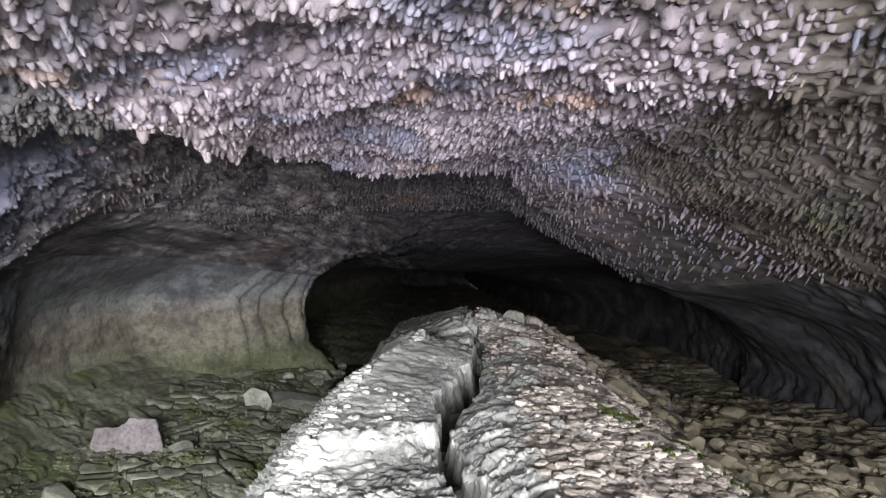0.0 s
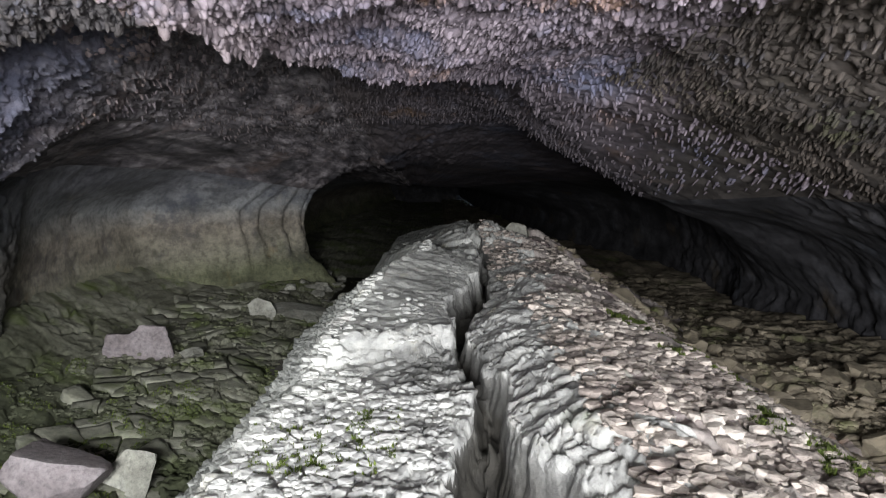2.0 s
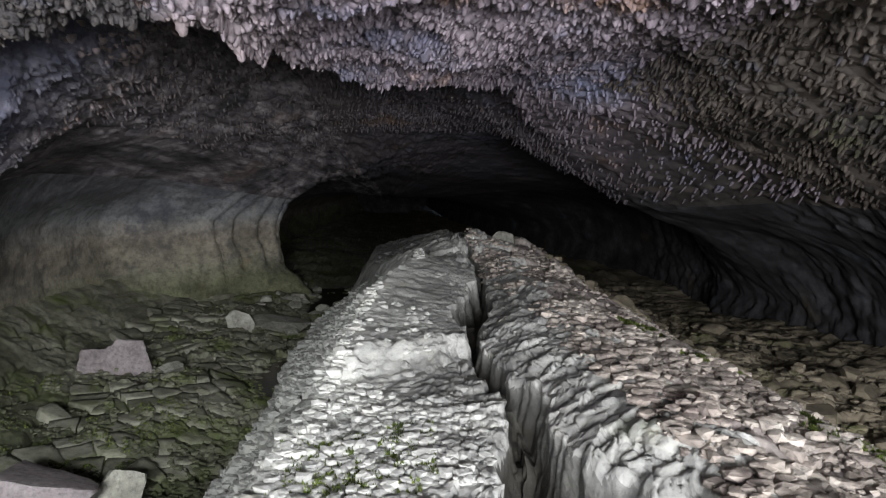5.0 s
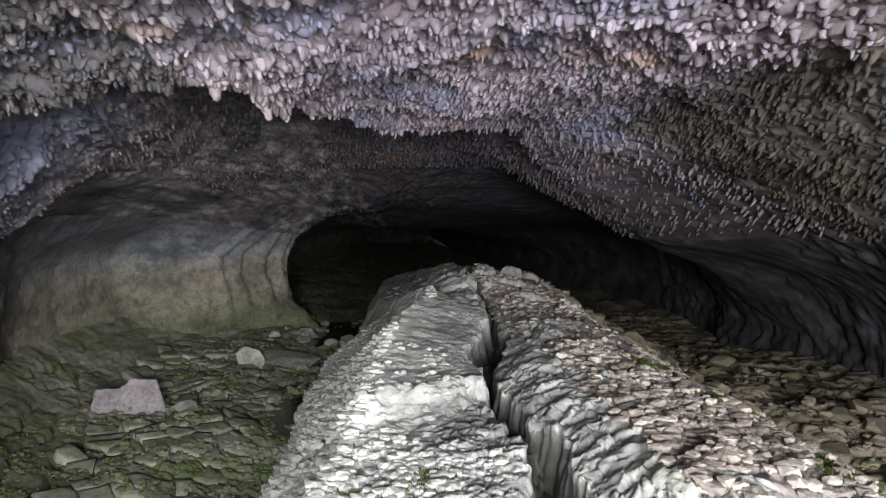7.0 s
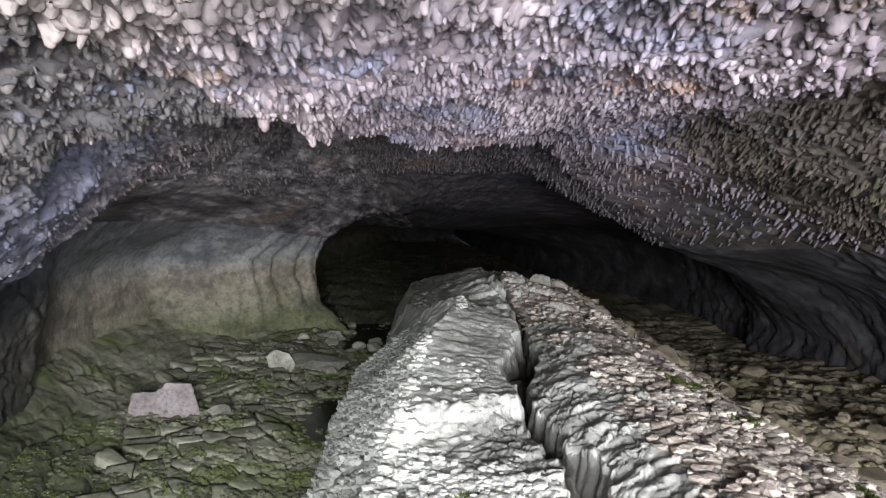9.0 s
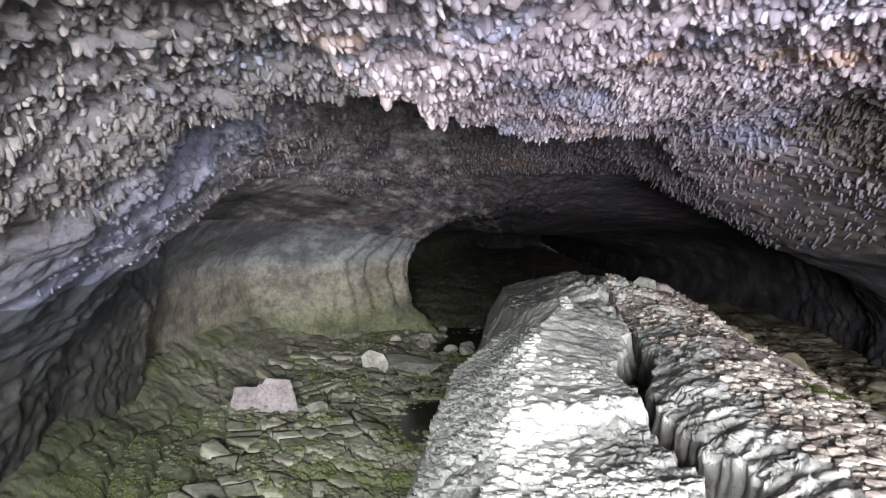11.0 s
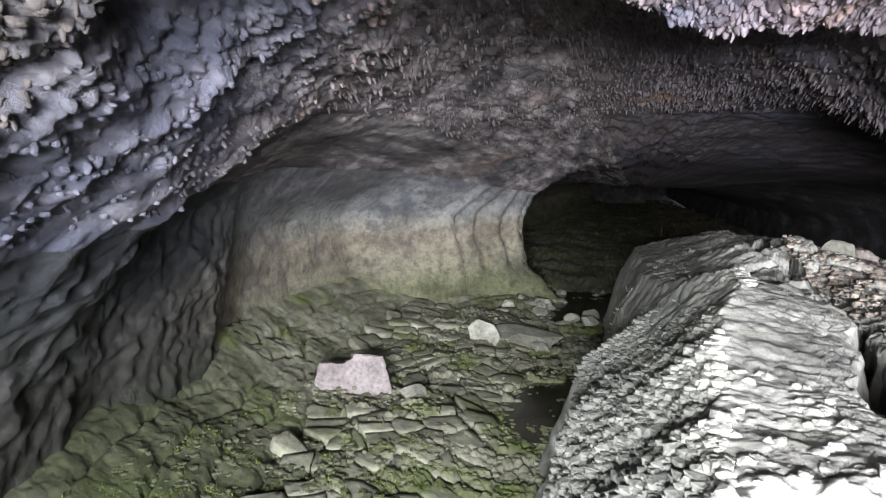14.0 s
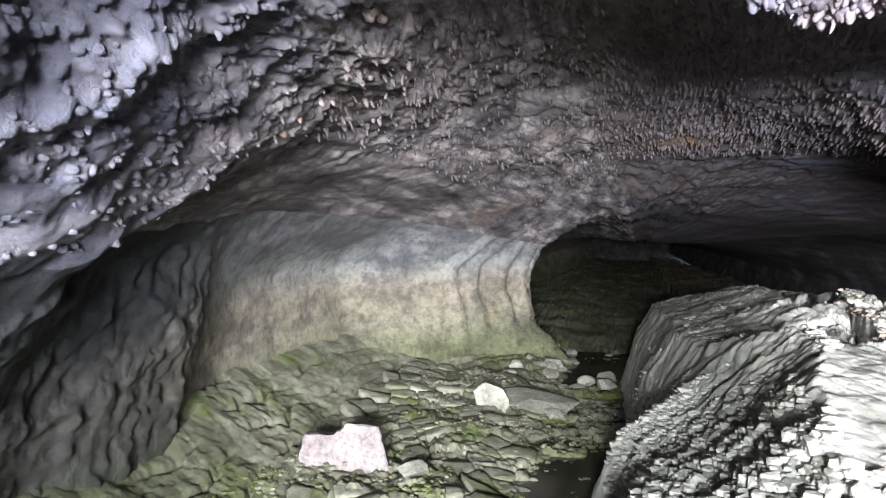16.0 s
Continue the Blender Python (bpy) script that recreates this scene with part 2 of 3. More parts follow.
RIDGE = rock("pale_ridge_lava", (0.22, 0.22, 0.21), (0.46, 0.46, 0.44), (0.65, 0.65, 0.62), spots=[(MOSS, 1.1, 0.6, 0.6), (RUST, 1.3, 0.64, 0.4), ((0.46, 0.4, 0.22), 1.5, 0.6, 0.5), ((0.45, 0.38, 0.36), 0.9, 0.6, 0.5), ((0.13, 0.11, 0.13), 1.0, 0.6, 0.6)], zones=[((1.0, -0.1027, 0.0), -1.62, -1.4, (0.21, 0.215, 0.205), 0.85, 0.3)])
# Pale lava going brown with depth, which paints in the crack's shade.
CRACK = rock("crack_lava_painted_shade", (0.16, 0.16, 0.155), (0.34, 0.34, 0.325), (0.5, 0.5, 0.48), zones=[((0.0, 0.0, 1.0), -0.34, -0.02, (0.05, 0.046, 0.038), 0.95, 0.3)])
RIDGE_TOP = rock("brown_ridge_top", (0.17, 0.145, 0.14), (0.34, 0.3, 0.28), (0.54, 0.5, 0.47), spots=[(PALE, 2.5, 0.6, 0.5), (RUST, 1.3, 0.56, 0.5), ((0.15, 0.1, 0.11), 0.8, 0.52, 0.6), (MOSS, 0.9, 0.58, 0.7)])
FLAKES = rock("pale_flakes", (0.24, 0.24, 0.235), (0.44, 0.44, 0.42), (0.6, 0.6, 0.58), scale=2.0, chance=0.3)
PEBBLES = rock("pinkish_pebbles", (0.2, 0.165, 0.15), (0.4, 0.35, 0.31), (0.56, 0.52, 0.47), scale=2.0, chance=0.35)
TUFTS = rock("green_moss", (0.06, 0.09, 0.015), (0.14, 0.19, 0.035), (0.22, 0.28, 0.07), scale=3.0, chance=0.35)
PINKISH = rock("pinkish_stone", (0.15, 0.127, 0.13), (0.26, 0.227, 0.235), (0.37, 0.335, 0.345), scale=2.0)
PALE_STONE = rock("pale_stone", (0.2, 0.195, 0.17), (0.36, 0.355, 0.31), (0.5, 0.5, 0.45), scale=2.0, chance=0.2)


def water_material():
    mat = bpy.data.materials.new("dark_water")
    mat.use_nodes = True
    nt = mat.node_tree
    shader = nt.nodes["Principled BSDF"]
    geo = nt.nodes.new("ShaderNodeNewGeometry")
    murk = noise_node(nt, geo.outputs["Position"], 2.0, 4)
    r = ramp_node(nt, [(0.3, (0.025, 0.025, 0.018)), (0.7, (0.06, 0.058, 0.04))])
    nt.links.new(murk.outputs[0], r.inputs[0])
    nt.links.new(r.outputs[0], shader.inputs["Base Color"])
    shader.inputs["Roughness"].default_value = 0.12
    return mat


WATER = water_material()

# ---- the tube: sections across it, as reach from the axis x = -1, z = 0 at fixed angles up from the right ----
AXIS = -1.0
ANGLES = (-25, -10, 0, 8, 15, 25, 38, 50, 65, 80, 95, 110, 125, 138, 150, 160, 170, 180, 190, 202, 215, 235)
SECTIONS = {}


def section(y, *reach):
    SECTIONS[y] = reach + reach[-1:]


section(-10.0, 5.0, 5.0, 5.0, 4.6, 4.2, 3.6, 3.0, 2.7, 2.4, 2.3, 2.3, 2.4, 2.6, 2.9, 3.2, 3.5, 3.8, 4.0, 4.0, 4.0, 4.0)
section(-2.0, 6.0, 6.0, 5.6, 5.0, 4.6, 4.0, 3.2, 2.7, 2.3, 2.05, 1.95, 1.95, 2.3, 2.6, 2.7, 2.9, 3.3, 3.7, 4.0, 4.2, 4.4)
section(1.0, 6.0, 6.0, 5.6, 5.0, 4.7, 4.1, 3.3, 2.7, 2.3, 2.05, 1.9, 2.0, 2.25, 2.4, 2.5, 2.7, 3.1, 3.6, 4.0, 4.3, 4.6)
section(3.0, 6.2, 6.2, 5.8, 5.2, 4.7, 4.1, 3.3, 2.7, 2.28, 2.08, 1.98, 2.05, 2.28, 2.42, 2.52, 2.7, 3.1, 3.6, 4.0, 4.3, 4.6)
section(5.0, 6.5, 6.5, 6.0, 5.3, 4.7, 4.0, 3.35, 2.75, 2.3, 2.12, 2.05, 2.15, 2.33, 2.47, 2.6, 2.85, 3.25, 3.8, 4.2, 4.5, 4.8)
section(6.0, 6.7, 6.7, 6.1, 5.4, 4.7, 3.9, 3.45, 2.85, 2.3, 2.12, 2.12, 2.22, 2.4, 2.55, 2.75, 3.1, 3.5, 4.0, 4.4, 4.7, 5.0)
section(7.0, 7.0, 7.0, 6.3, 5.5, 4.7, 3.9, 3.35, 2.85, 2.33, 2.18, 2.25, 2.4, 2.6, 2.78, 3.05, 3.5, 4.1, 4.4, 4.7, 5.0, 5.2)
section(8.5, 7.3, 7.3, 6.6, 5.5, 4.6, 3.8, 3.1, 2.75, 2.36, 2.25, 2.35, 2.5, 2.75, 3.0, 3.4, 3.9, 4.5, 4.6, 4.85, 5.1, 5.4)
section(11.0, 7.5, 7.5, 6.8, 4.4, 3.75, 3.2, 2.95, 2.68, 2.42, 2.32, 2.3, 2.5, 2.8, 3.1, 3.55, 4.3, 5.1, 5.5, 5.6, 5.5, 5.6)
section(12.5, 7.5, 7.5, 6.0, 4.6, 4.0, 3.4, 2.95, 2.62, 2.35, 2.25, 2.22, 2.4, 2.65, 2.95, 3.4, 4.1, 5.0, 5.7, 5.7, 5.7, 5.8)
section(14.5, 7.5, 7.5, 6.6, 6.0, 5.0, 4.0, 3.2, 2.65, 2.25, 2.08, 2.02, 2.12, 2.35, 2.65, 3.05, 3.75, 4.85, 5.6, 5.6, 5.6, 5.7)
section(16.5, 8.0, 8.0, 7.5, 6.6, 5.2, 4.1, 3.0, 2.4, 1.98, 1.75, 1.65, 1.68, 1.8, 2.0, 2.28, 2.6, 3.1, 3.5, 3.6, 3.6, 3.6)
section(17.6, 8.0, 8.0, 7.6, 6.2, 4.8, 3.7, 2.7, 2.1, 1.7, 1.48, 1.38, 1.38, 1.45, 1.56, 1.74, 2.0, 2.32, 2.55, 2.6, 2.6, 2.5)
section(20.0, 8.0, 8.0, 7.6, 5.4, 3.9, 2.8, 2.0, 1.6, 1.35, 1.22, 1.15, 1.15, 1.25, 1.45, 1.85, 2.5, 3.5, 4.5, 4.8, 5.0, 5.0)
section(24.0, 7.5, 7.5, 7.0, 4.6, 3.0, 1.9, 1.35, 1.1, 0.95, 0.9, 0.9, 0.92, 1.05, 1.35, 1.8, 2.5, 3.6, 4.8, 5.4, 5.4, 5.4)
section(30.0, 6.0, 6.0, 3.8, 1.6, 0.9, 0.6, 0.4, 0.32, 0.28, 0.26, 0.25, 0.26, 0.3, 0.42, 0.6, 1.0, 2.4, 4.2, 5.0, 5.0, 5.0)
section(37.0, 5.0, 5.0, 2.4, 1.0, 0.6, 0.4, 0.25, 0.2, 0.17, 0.16, 0.16, 0.17, 0.2, 0.28, 0.45, 0.8, 1.8, 3.6, 4.6, 4.6, 4.6)
section(60.0, 3.0, 3.0, 1.4, 0.6, 0.4, 0.3, 0.2, 0.16, 0.14, 0.13, 0.13, 0.14, 0.16, 0.2, 0.3, 0.5, 1.0, 2.0, 3.0, 3.0, 3.0)


def reach_grid(angles, ys):
    """Reach of the bare tube for each y and angle."""
    keys = sorted(SECTIONS)
    by_angle = glide(np.array(ANGLES, float), np.array([SECTIONS[k] for k in keys]).T, angles).T
    return glide(np.array(keys), by_angle, ys)


def sheet(name, points, material, close=False):
    """A grid of points (rows, columns, 3) as one smooth mesh."""
    r, c = points.shape[:2]
    idx = np.arange(r * c).reshape(r, c)
    quads = np.stack([idx[:-1, :-1], idx[1:, :-1], idx[1:, 1:], idx[:-1, 1:]], -1).reshape(-1, 4)
    return raw(name, points.reshape(-1, 3), quads, material)


def raw(name, verts, faces, material, smooth=True):
    """A mesh from arrays of equal-sided faces."""
    me = bpy.data.meshes.new(name)
    n, k = faces.shape
    me.vertices.add(len(verts))
    me.vertices.foreach_set("co", np.ascontiguousarray(verts, np.float32).ravel())
    me.loops.add(n * k)
    me.loops.foreach_set("vertex_index", faces.astype(np.int32).ravel())
    me.polygons.add(n)
    me.polygons.foreach_set("loop_start", np.arange(0, n * k, k, dtype=np.int32))
    me.polygons.foreach_set("use_smooth", np.full(n, smooth))
    me.update(calc_edges=True)
    me.validate()
    me.materials.append(material)
    return new(name, me)


def tube_surface(angles, ys):
    """Points of the weathered tube, with its downward share (1 where it hangs overhead)."""
    R = reach_grid(angles, ys)
    A, Y = np.meshgrid(np.radians(angles), ys)
    x, z = AXIS + R * np.cos(A), R * np.sin(A)
    # behind an oblique lip the roof steps up into a deeper vault
    deg = np.degrees(A)
    lip = line(deg, (-30, 14.0), (25, 11.0), (38, 9.5), (50, 8.0), (65, 7.3), (80, 6.9), (90, 6.6), (97, 6.2), (101, 5.2), (105, 3.9), (112, 3.5), (125, 3.5), (138, 3.9), (150, 4.2), (240, 4.2)) + 0.22 * rough(deg * 0.06, 0.0, 0.0, 4, 83, 0.6)
    depth = line(deg, (-30, 0.0), (28, 0.0), (42, 0.12), (60, 0.34), (80, 0.45), (100, 0.45), (125, 0.36), (145, 0.2), (160, 0.0), (240, 0.0))
    hollow = depth * step(0.0, 0.45, Y - lip) * (1 - 0.75 * step(9.5, 14.5, Y)) - 0.25 * depth * np.exp(-(((Y - lip + 0.15) / 0.35) ** 2))
    R = R + hollow
    x, z = AXIS + R * np.cos(A), R * np.sin(A)
    up = step(0.15, 0.75, np.sin(A))
    lumps = 0.16 * rough(x * 0.9, Y * 0.9, z * 0.9, 3, 5) * (0.15 + 0.85 * up) + 0.10 * rough(x * 0.7, Y * 0.22, z * 1.3, 3, 6) * (1 - up)
    knobs = 0.05 * rough(x * 4.5, Y * 4.5, z * 4.5, 3, 11) * (0.25 + 0.75 * up) + 0.03 * grain(x * 13, Y * 13, z * 13, 15) * up
    bed = z + 0.05 * Y + 0.12 * rough(x * 0.5, Y * 0.5, z * 0.5, 2, 21)
    flow = (0.02 * grain(bed * 3.5, Y * 0.12, 0.0, 23) + 0.012 * grain(bed * 11, Y * 0.2, 0.0, 24)) * (1 - up) - 0.02 * (1 - step(0.0, 0.03, np.abs(bed + 0.15))) * (1 - up)
    knobs = knobs + 0.06 * rough(x * 3, Y * 3, z * 3, 4, 47, 0.6) * (1 - step(14, 30, np.degrees(A)))
    streak = step(100, 118, np.degrees(A)) * (1 - step(165, 178, np.degrees(A))) * step(5.8, 7.5, Y)
    flow = flow + streak * (0.055 * rough(np.degrees(A) * 0.17 + 0.25 * Y, Y * 0.13, 0.0, 4, 27, 0.6))
    a, b, c = cells2(A * 2.6 / 0.075, Y / 0.075, 701)
    knobs = knobs + (0.045 * (1 - step(0.0, 0.6, a)) + 0.04 * (c - 0.5)) * up * (1 - step(9, 14, Y))
    a, b, c = cells2(Y * 0.8 + 0.35 * rough(Y, z, 0.0, 3, 41), z * 1.5 + 0.3 * rough(Y + 9, z, 0.0, 3, 43), 711)
    flow = flow + (0.03 * (c - 0.5) - 0.016 * (1 - step(0.0, 0.022, b - a))) * (1 - up) * step(6.0, 8.0, Y)
    knobs = knobs + streak * 0.03 * rough(x * 5, Y * 3, z * 5, 3, 45)
    rib = step(112, 122, np.degrees(A)) * (1 - step(168, 180, np.degrees(A))) * (1 - step(6.2, 7.2, Y))
    flow = flow + rib * (0.11 * rough(np.degrees(A) * 0.09 + 0.5 * Y, Y * 1.1, 0.0, 4, 33, 0.55))
    near_wall = step(160, 174, np.degrees(A)) * (1 - step(8.5, 11.0, Y))
    knobs = knobs + near_wall * (0.09 * rough(x * 1.8, Y * 1.3, z * 1.8, 4, 61, 0.6) + 0.03 * grain(x * 8, Y * 8, z * 8, 63))
    # flutes where the left wall turns in
    fold = step(15.9, 16.4, Y) * (1 - step(17.9, 18.6, Y)) * step(152, 160, np.degrees(A)) * (1 - step(196, 206, np.degrees(A)))
    flutes = (0.1 + 0.06 * rough(x, Y * 0.9, z * 0.6, 2, 65)) * np.sin(Y * 19 + 3.0 * rough(x * 0.8, Y * 0.8, z * 0.9, 2, 29)) * fold
    flow = flow * (0.3 + 0.7 * step(80, 100, deg))
    R2 = R - lumps * 0.6 - knobs - flow - flutes
    return np.stack([AXIS + R2 * np.cos(A), Y, R2 * np.sin(A)], -1), up


YS = spans((-4, 1.0, 0.25), (1.0, 7.5, 0.022), (7.5, 8.5, 0.03), (8.5, 14, 0.045), (14, 20, 0.07), (20, 60, 0.4))


def tube_part(name, low, high, spacing, material, label, category):
    pts, _ = tube_surface(np.linspace(low, high, int((high - low) / spacing) + 1), YS)
    return tagged(sheet(name, pts, material), label, category, kind="structure")


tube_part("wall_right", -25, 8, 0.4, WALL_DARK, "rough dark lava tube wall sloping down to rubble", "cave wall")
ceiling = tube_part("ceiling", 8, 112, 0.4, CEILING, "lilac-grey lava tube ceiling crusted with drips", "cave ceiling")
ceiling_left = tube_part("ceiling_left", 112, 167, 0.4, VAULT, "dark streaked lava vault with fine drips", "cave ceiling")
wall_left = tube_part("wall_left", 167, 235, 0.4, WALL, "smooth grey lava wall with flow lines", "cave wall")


# Added end wall, coloured dark to stand for the unlit passage.
end_x, end_z = np.meshgrid(np.linspace(-7, 5, 60), np.linspace(-3, 1.5, 30))
tagged(sheet("wall_end", np.stack([end_x, 59.5 + 0.3 * rough(end_x, end_z, 0, 3, 9), end_z], -1), WALL_DARK), "added lava wall coloured as the passage's unlit end", "cave wall", kind="structure")


# ---- the ground: a low floor on both sides of a split pale ridge ----
def split_line(y):
    """Where the crack runs along the ridge."""
    return line(y, (-10, 0.3), (1.5, 0.14), (3.0, 0.08), (3.8, 0.12), (4.5, 0.0), (5.2, 0.03), (5.9, 0.06), (6.7, 0.26), (7.6, 0.32), (8.4, 0.45), (9.2, 0.5), (11, 0.55), (37, 0.6)) + 0.06 * rough(y * 1.7, 0.0, 0.0, 5, 61, 0.66)


def left_edge(y):
    """The sharp outer edge of the left slab."""
    return line(y, (-10, -1.25), (2.6, -1.13), (4, -0.98), (5, -0.88), (6, -0.77), (7, -0.62), (7.7, -0.42), (8.7, -0.34), (9.4, -0.7), (10.5, -0.92), (14, -1.02), (18, -1.0), (37, -1.0)) + 0.06 * rough(y * 1.3, 0.0, 0.0, 5, 85, 0.62)


def bank_line(y):
    """How far the bank under the left wall reaches in."""
    return line(y, (-10, 1.2), (6, 1.05), (9, 0.6), (12, 0.15), (15, 0.1), (17.5, 1.6), (19, 0.3), (22, -1.5), (37, -1.5))


def ground_height(x, y):
    near = bank_line(y)
    left = -1.85 + 0.17 * np.maximum(-4.4 + near - x, 0) ** 2 - 0.22 * step(-3.6, -2.3, x)
    left = -0.8 - np.log1p(np.exp((-0.8 - left) * 8)) / 8
    right = -0.95 - 0.8 * step(6, 17, y) - 0.2 * step(2.5, 5, x)
    low = np.where(x < 0.4, left, right)
    low = low + 0.08 * rough(x * 0.8, y * 0.8, 0, 3, 31)
    # left slab: a sharp edge along its outer side, the top leaning to the crack, a scaly flank below
    edge_l = left_edge(y)
    crest = line(y, (-10, -0.2), (2.6, -0.16), (4, -0.1), (5, -0.05), (6, 0.03), (7, 0.1), (7.7, 0.14), (8.7, 0.15), (9.4, -0.06), (10.5, -0.25), (12, -0.38), (14, -0.46), (17, -0.62), (19, -1.0), (23, -1.9), (37, -2.2))
    lean = line(y, (-10, 0.05), (4.5, 0.05), (6, -0.14), (8.8, -0.16), (10, 0.05), (11.5, 0.28), (16, 0.28), (20, 0.1), (37, 0.0))
    steep = line(y, (-10, 1.15), (6, 1.1), (7.5, 0.85), (9, 0.85), (10.5, 1.8), (37, 1.8))
    foot = line(y, (-10, 0.75), (6, 0.75), (7.5, 1.05), (9, 1.05), (10.5, 0.3), (37, 0.3))
    out = np.maximum(edge_l - x, 0)
    lhs = np.where(x < edge_l, crest - steep * out - 1.6 * np.maximum(out - foot, 0), crest + lean * (x - edge_l))
    top_r = line(y, (-10, 0.0), (2, 0.05), (5, 0.02), (8, 0.0), (10, 0.06), (11.2, 0.17), (12.5, 0.0), (14, -0.05), (17, -0.4), (20, -1.1), (24, -1.9), (37, -2.2))
    valley = step(5, 6, y) * (1 - step(9.0, 9.9, y))
    lhs = lhs - 0.13 * (1 - step(4.45, 4.75, y - 0.35 * (x + 0.6) + 0.12 * rough(x * 3, y * 3, 0, 3, 81)))
    rhs = top_r - 0.17 * np.maximum(x - 0.75, 0) - 0.45 * np.maximum(x - 1.5, 0)
    split = split_line(y)
    rhs = rhs - 0.35 * valley * np.maximum(0.45 - (x - split), 0)
    half = line(y, (-10, 0.26), (2, 0.2), (2.7, 0.15), (3.4, 0.07), (4.0, 0.035), (5.2, 0.03), (5.7, 0.1), (6.3, 0.13), (6.9, 0.08), (7.5, 0.045), (9.2, 0.08), (10.5, 0.03), (37, 0.03))
    deep = line(y, (-10, 0.9), (2.5, 0.8), (3.4, 0.45), (4.2, 0.22), (5.2, 0.25), (6, 0.45), (9.5, 0.3), (11, 0.2), (14, 0.1), (37, 0.05))
    bevel = 0.14 * (1 - step(0.0, 0.32, x - split - half)) * (1 - step(5, 6.5, y))
    ridge = np.where(x < split, lhs, rhs - bevel)
    apart = np.abs(x - split) + 0.03 * rough(0.0, y * 4, 0.0, 3, 71)
    drop = deep * (1 - step(half * 0.7, half * 1.15 + 0.03, apart)) * (0.8 + 0.35 * rough(x * 3, y * 3, 0, 3, 77))
    ridge = ridge - drop
    # broken boulders near the far end of the crack, and a few pits
    a, b, c = cells2(x * 2.3 + 0.3 * y, y * 1.8 - 0.2 * x, 301)
    broken = step(7.6, 9.0, y) * (1 - step(12.0, 13.5, y)) * step(-0.5, 0.0, x - split + 0.35)
    ridge = ridge + broken * (0.15 * (c - 0.5) + 0.09 * step(0, 0.22, b - a) - 0.08)
    body = step(-0.12, 0.12, ridge - low)
    inside = np.clip(drop / 0.15, 0, 1)
    return np.maximum(low, ridge), body, split, inside


def ground_points(xs, ys):
    X, Y = np.meshgrid(xs, ys)
    X = X + split_line(Y) * np.exp(-((X / 1.2) ** 2))
    z, body, split, inside = ground_height(X, Y)
    # flaky scales on the ridge, lying in rows across it
    warp = 0.5 * rough(X * 2, Y * 2, 0, 2, 3)
    a, b, c, lean = cells2((X + 0.25 * Y) * 12 + warp, (Y - 0.3 * X) * 10 + warp, 91, 0.9, True)
    patchy = step(-0.3, 0.4, rough(X * 0.9, Y * 0.9, 0, 2, 95) + 0.35)
    calm = 1 - 0.55 * step(4.7, 5.1, Y) * (1 - step(8.2, 9.0, Y)) * step(-0.05, 0.1, X - left_edge(Y)) * step(-0.1, 0.1, split_line(Y) - X)
    scale = calm * (0.026 * step(0.0, 0.1, b - a) + 0.02 * (c - 0.5) + 0.016 * lean - 0.013) * patchy
    a, b, c, lean = cells2((X * 0.9 - 0.3 * Y) * 3.1 + warp, (Y * 0.9 + 0.35 * X) * 2.4, 97, 0.9, True)
    shard = calm * (0.03 * step(0.0, 0.035, b - a) + 0.02 * (c - 0.5) + 0.012 * lean - 0.025) * step(-0.3, 0.3, rough(X * 0.7, Y * 0.7, 0, 2, 99))
    a, b, c = cells2((X * 0.8 + 0.5 * Y) * 2.6, (Y * 0.9 - 0.45 * X) * 3.4, 131)
    plate = 0.07 * step(0.0, 0.14, b - a) + 0.09 * (c - 0.5)
    a, b, c = cells2((X - 0.2 * Y) * 6.5, (Y + 0.3 * X) * 7.5, 151)
    chip = 0.035 * step(0.0, 0.2, b - a) + 0.04 * (c - 0.5)
    up_bank = -4.4 + bank_line(Y) - X
    bank = step(0.3, 1.1, up_bank)
    # long cracks and low steps that follow the wall
    run = up_bank / 0.36 + 0.7 * rough(X * 0.5, Y * 0.5, 0, 3, 141) + 0.1 * rough(X * 4, Y * 4, 0, 3, 143)
    off = np.abs(run - np.round(run)) * 0.36
    seam = (0.02 * (np.mod(run + 0.5, 1.0) - 0.5) - 0.11 * (1 - step(0.0, 0.05, off)) * step(-0.3, 0.3, rough(X * 0.8, Y * 0.8, 0, 2, 145) + 0.25)) * step(-0.7, -0.1, up_bank)
    fine = 0.016 * rough(X * 7, Y * 7, 0, 4, 201, 0.6)
    z = z + body * ((scale + shard) * (1 - 0.85 * inside) + (0.3 + 0.7 * calm) * fine + (0.4 + 0.6 * calm) * 0.03 * rough(X * 1.6, Y * 1.6, 0, 4, 211)) + (1 - body) * ((plate + chip) * (1 - 0.9 * bank) + fine + seam)
    # steep faces get their own relief sideways
    X = X + 0.02 * body * rough(X * 5, Y * 5, z * 8, 3, 221)
    return np.stack([X, Y, z], -1), body, split, inside


XS = spans((-9, -6.4, 0.2), (-6.4, -1.7, 0.025), (-1.7, -0.36, 0.016), (-0.36, 0.36, 0.0055), (0.36, 2.0, 0.016), (2.0, 6.0, 0.06), (6.0, 9.0, 0.2))
GY = spans((-10, 1.2, 0.25), (1.2, 6.0, 0.016), (6.0, 9.0, 0.024), (9.0, 12.0, 0.034), (12.0, 19.0, 0.06), (19.0, 61.0, 0.4))
GROUND, BODY, SPLIT, INSIDE = ground_points(XS, GY)


def ground_at(x, y):
    """Height of the built ground near a place."""
    i, j = np.searchsorted(GY, y), np.searchsorted(XS, x)
    return float(GROUND[max(i - 1, 0):i + 1, max(j - 1, 0):j + 1, 2].mean())


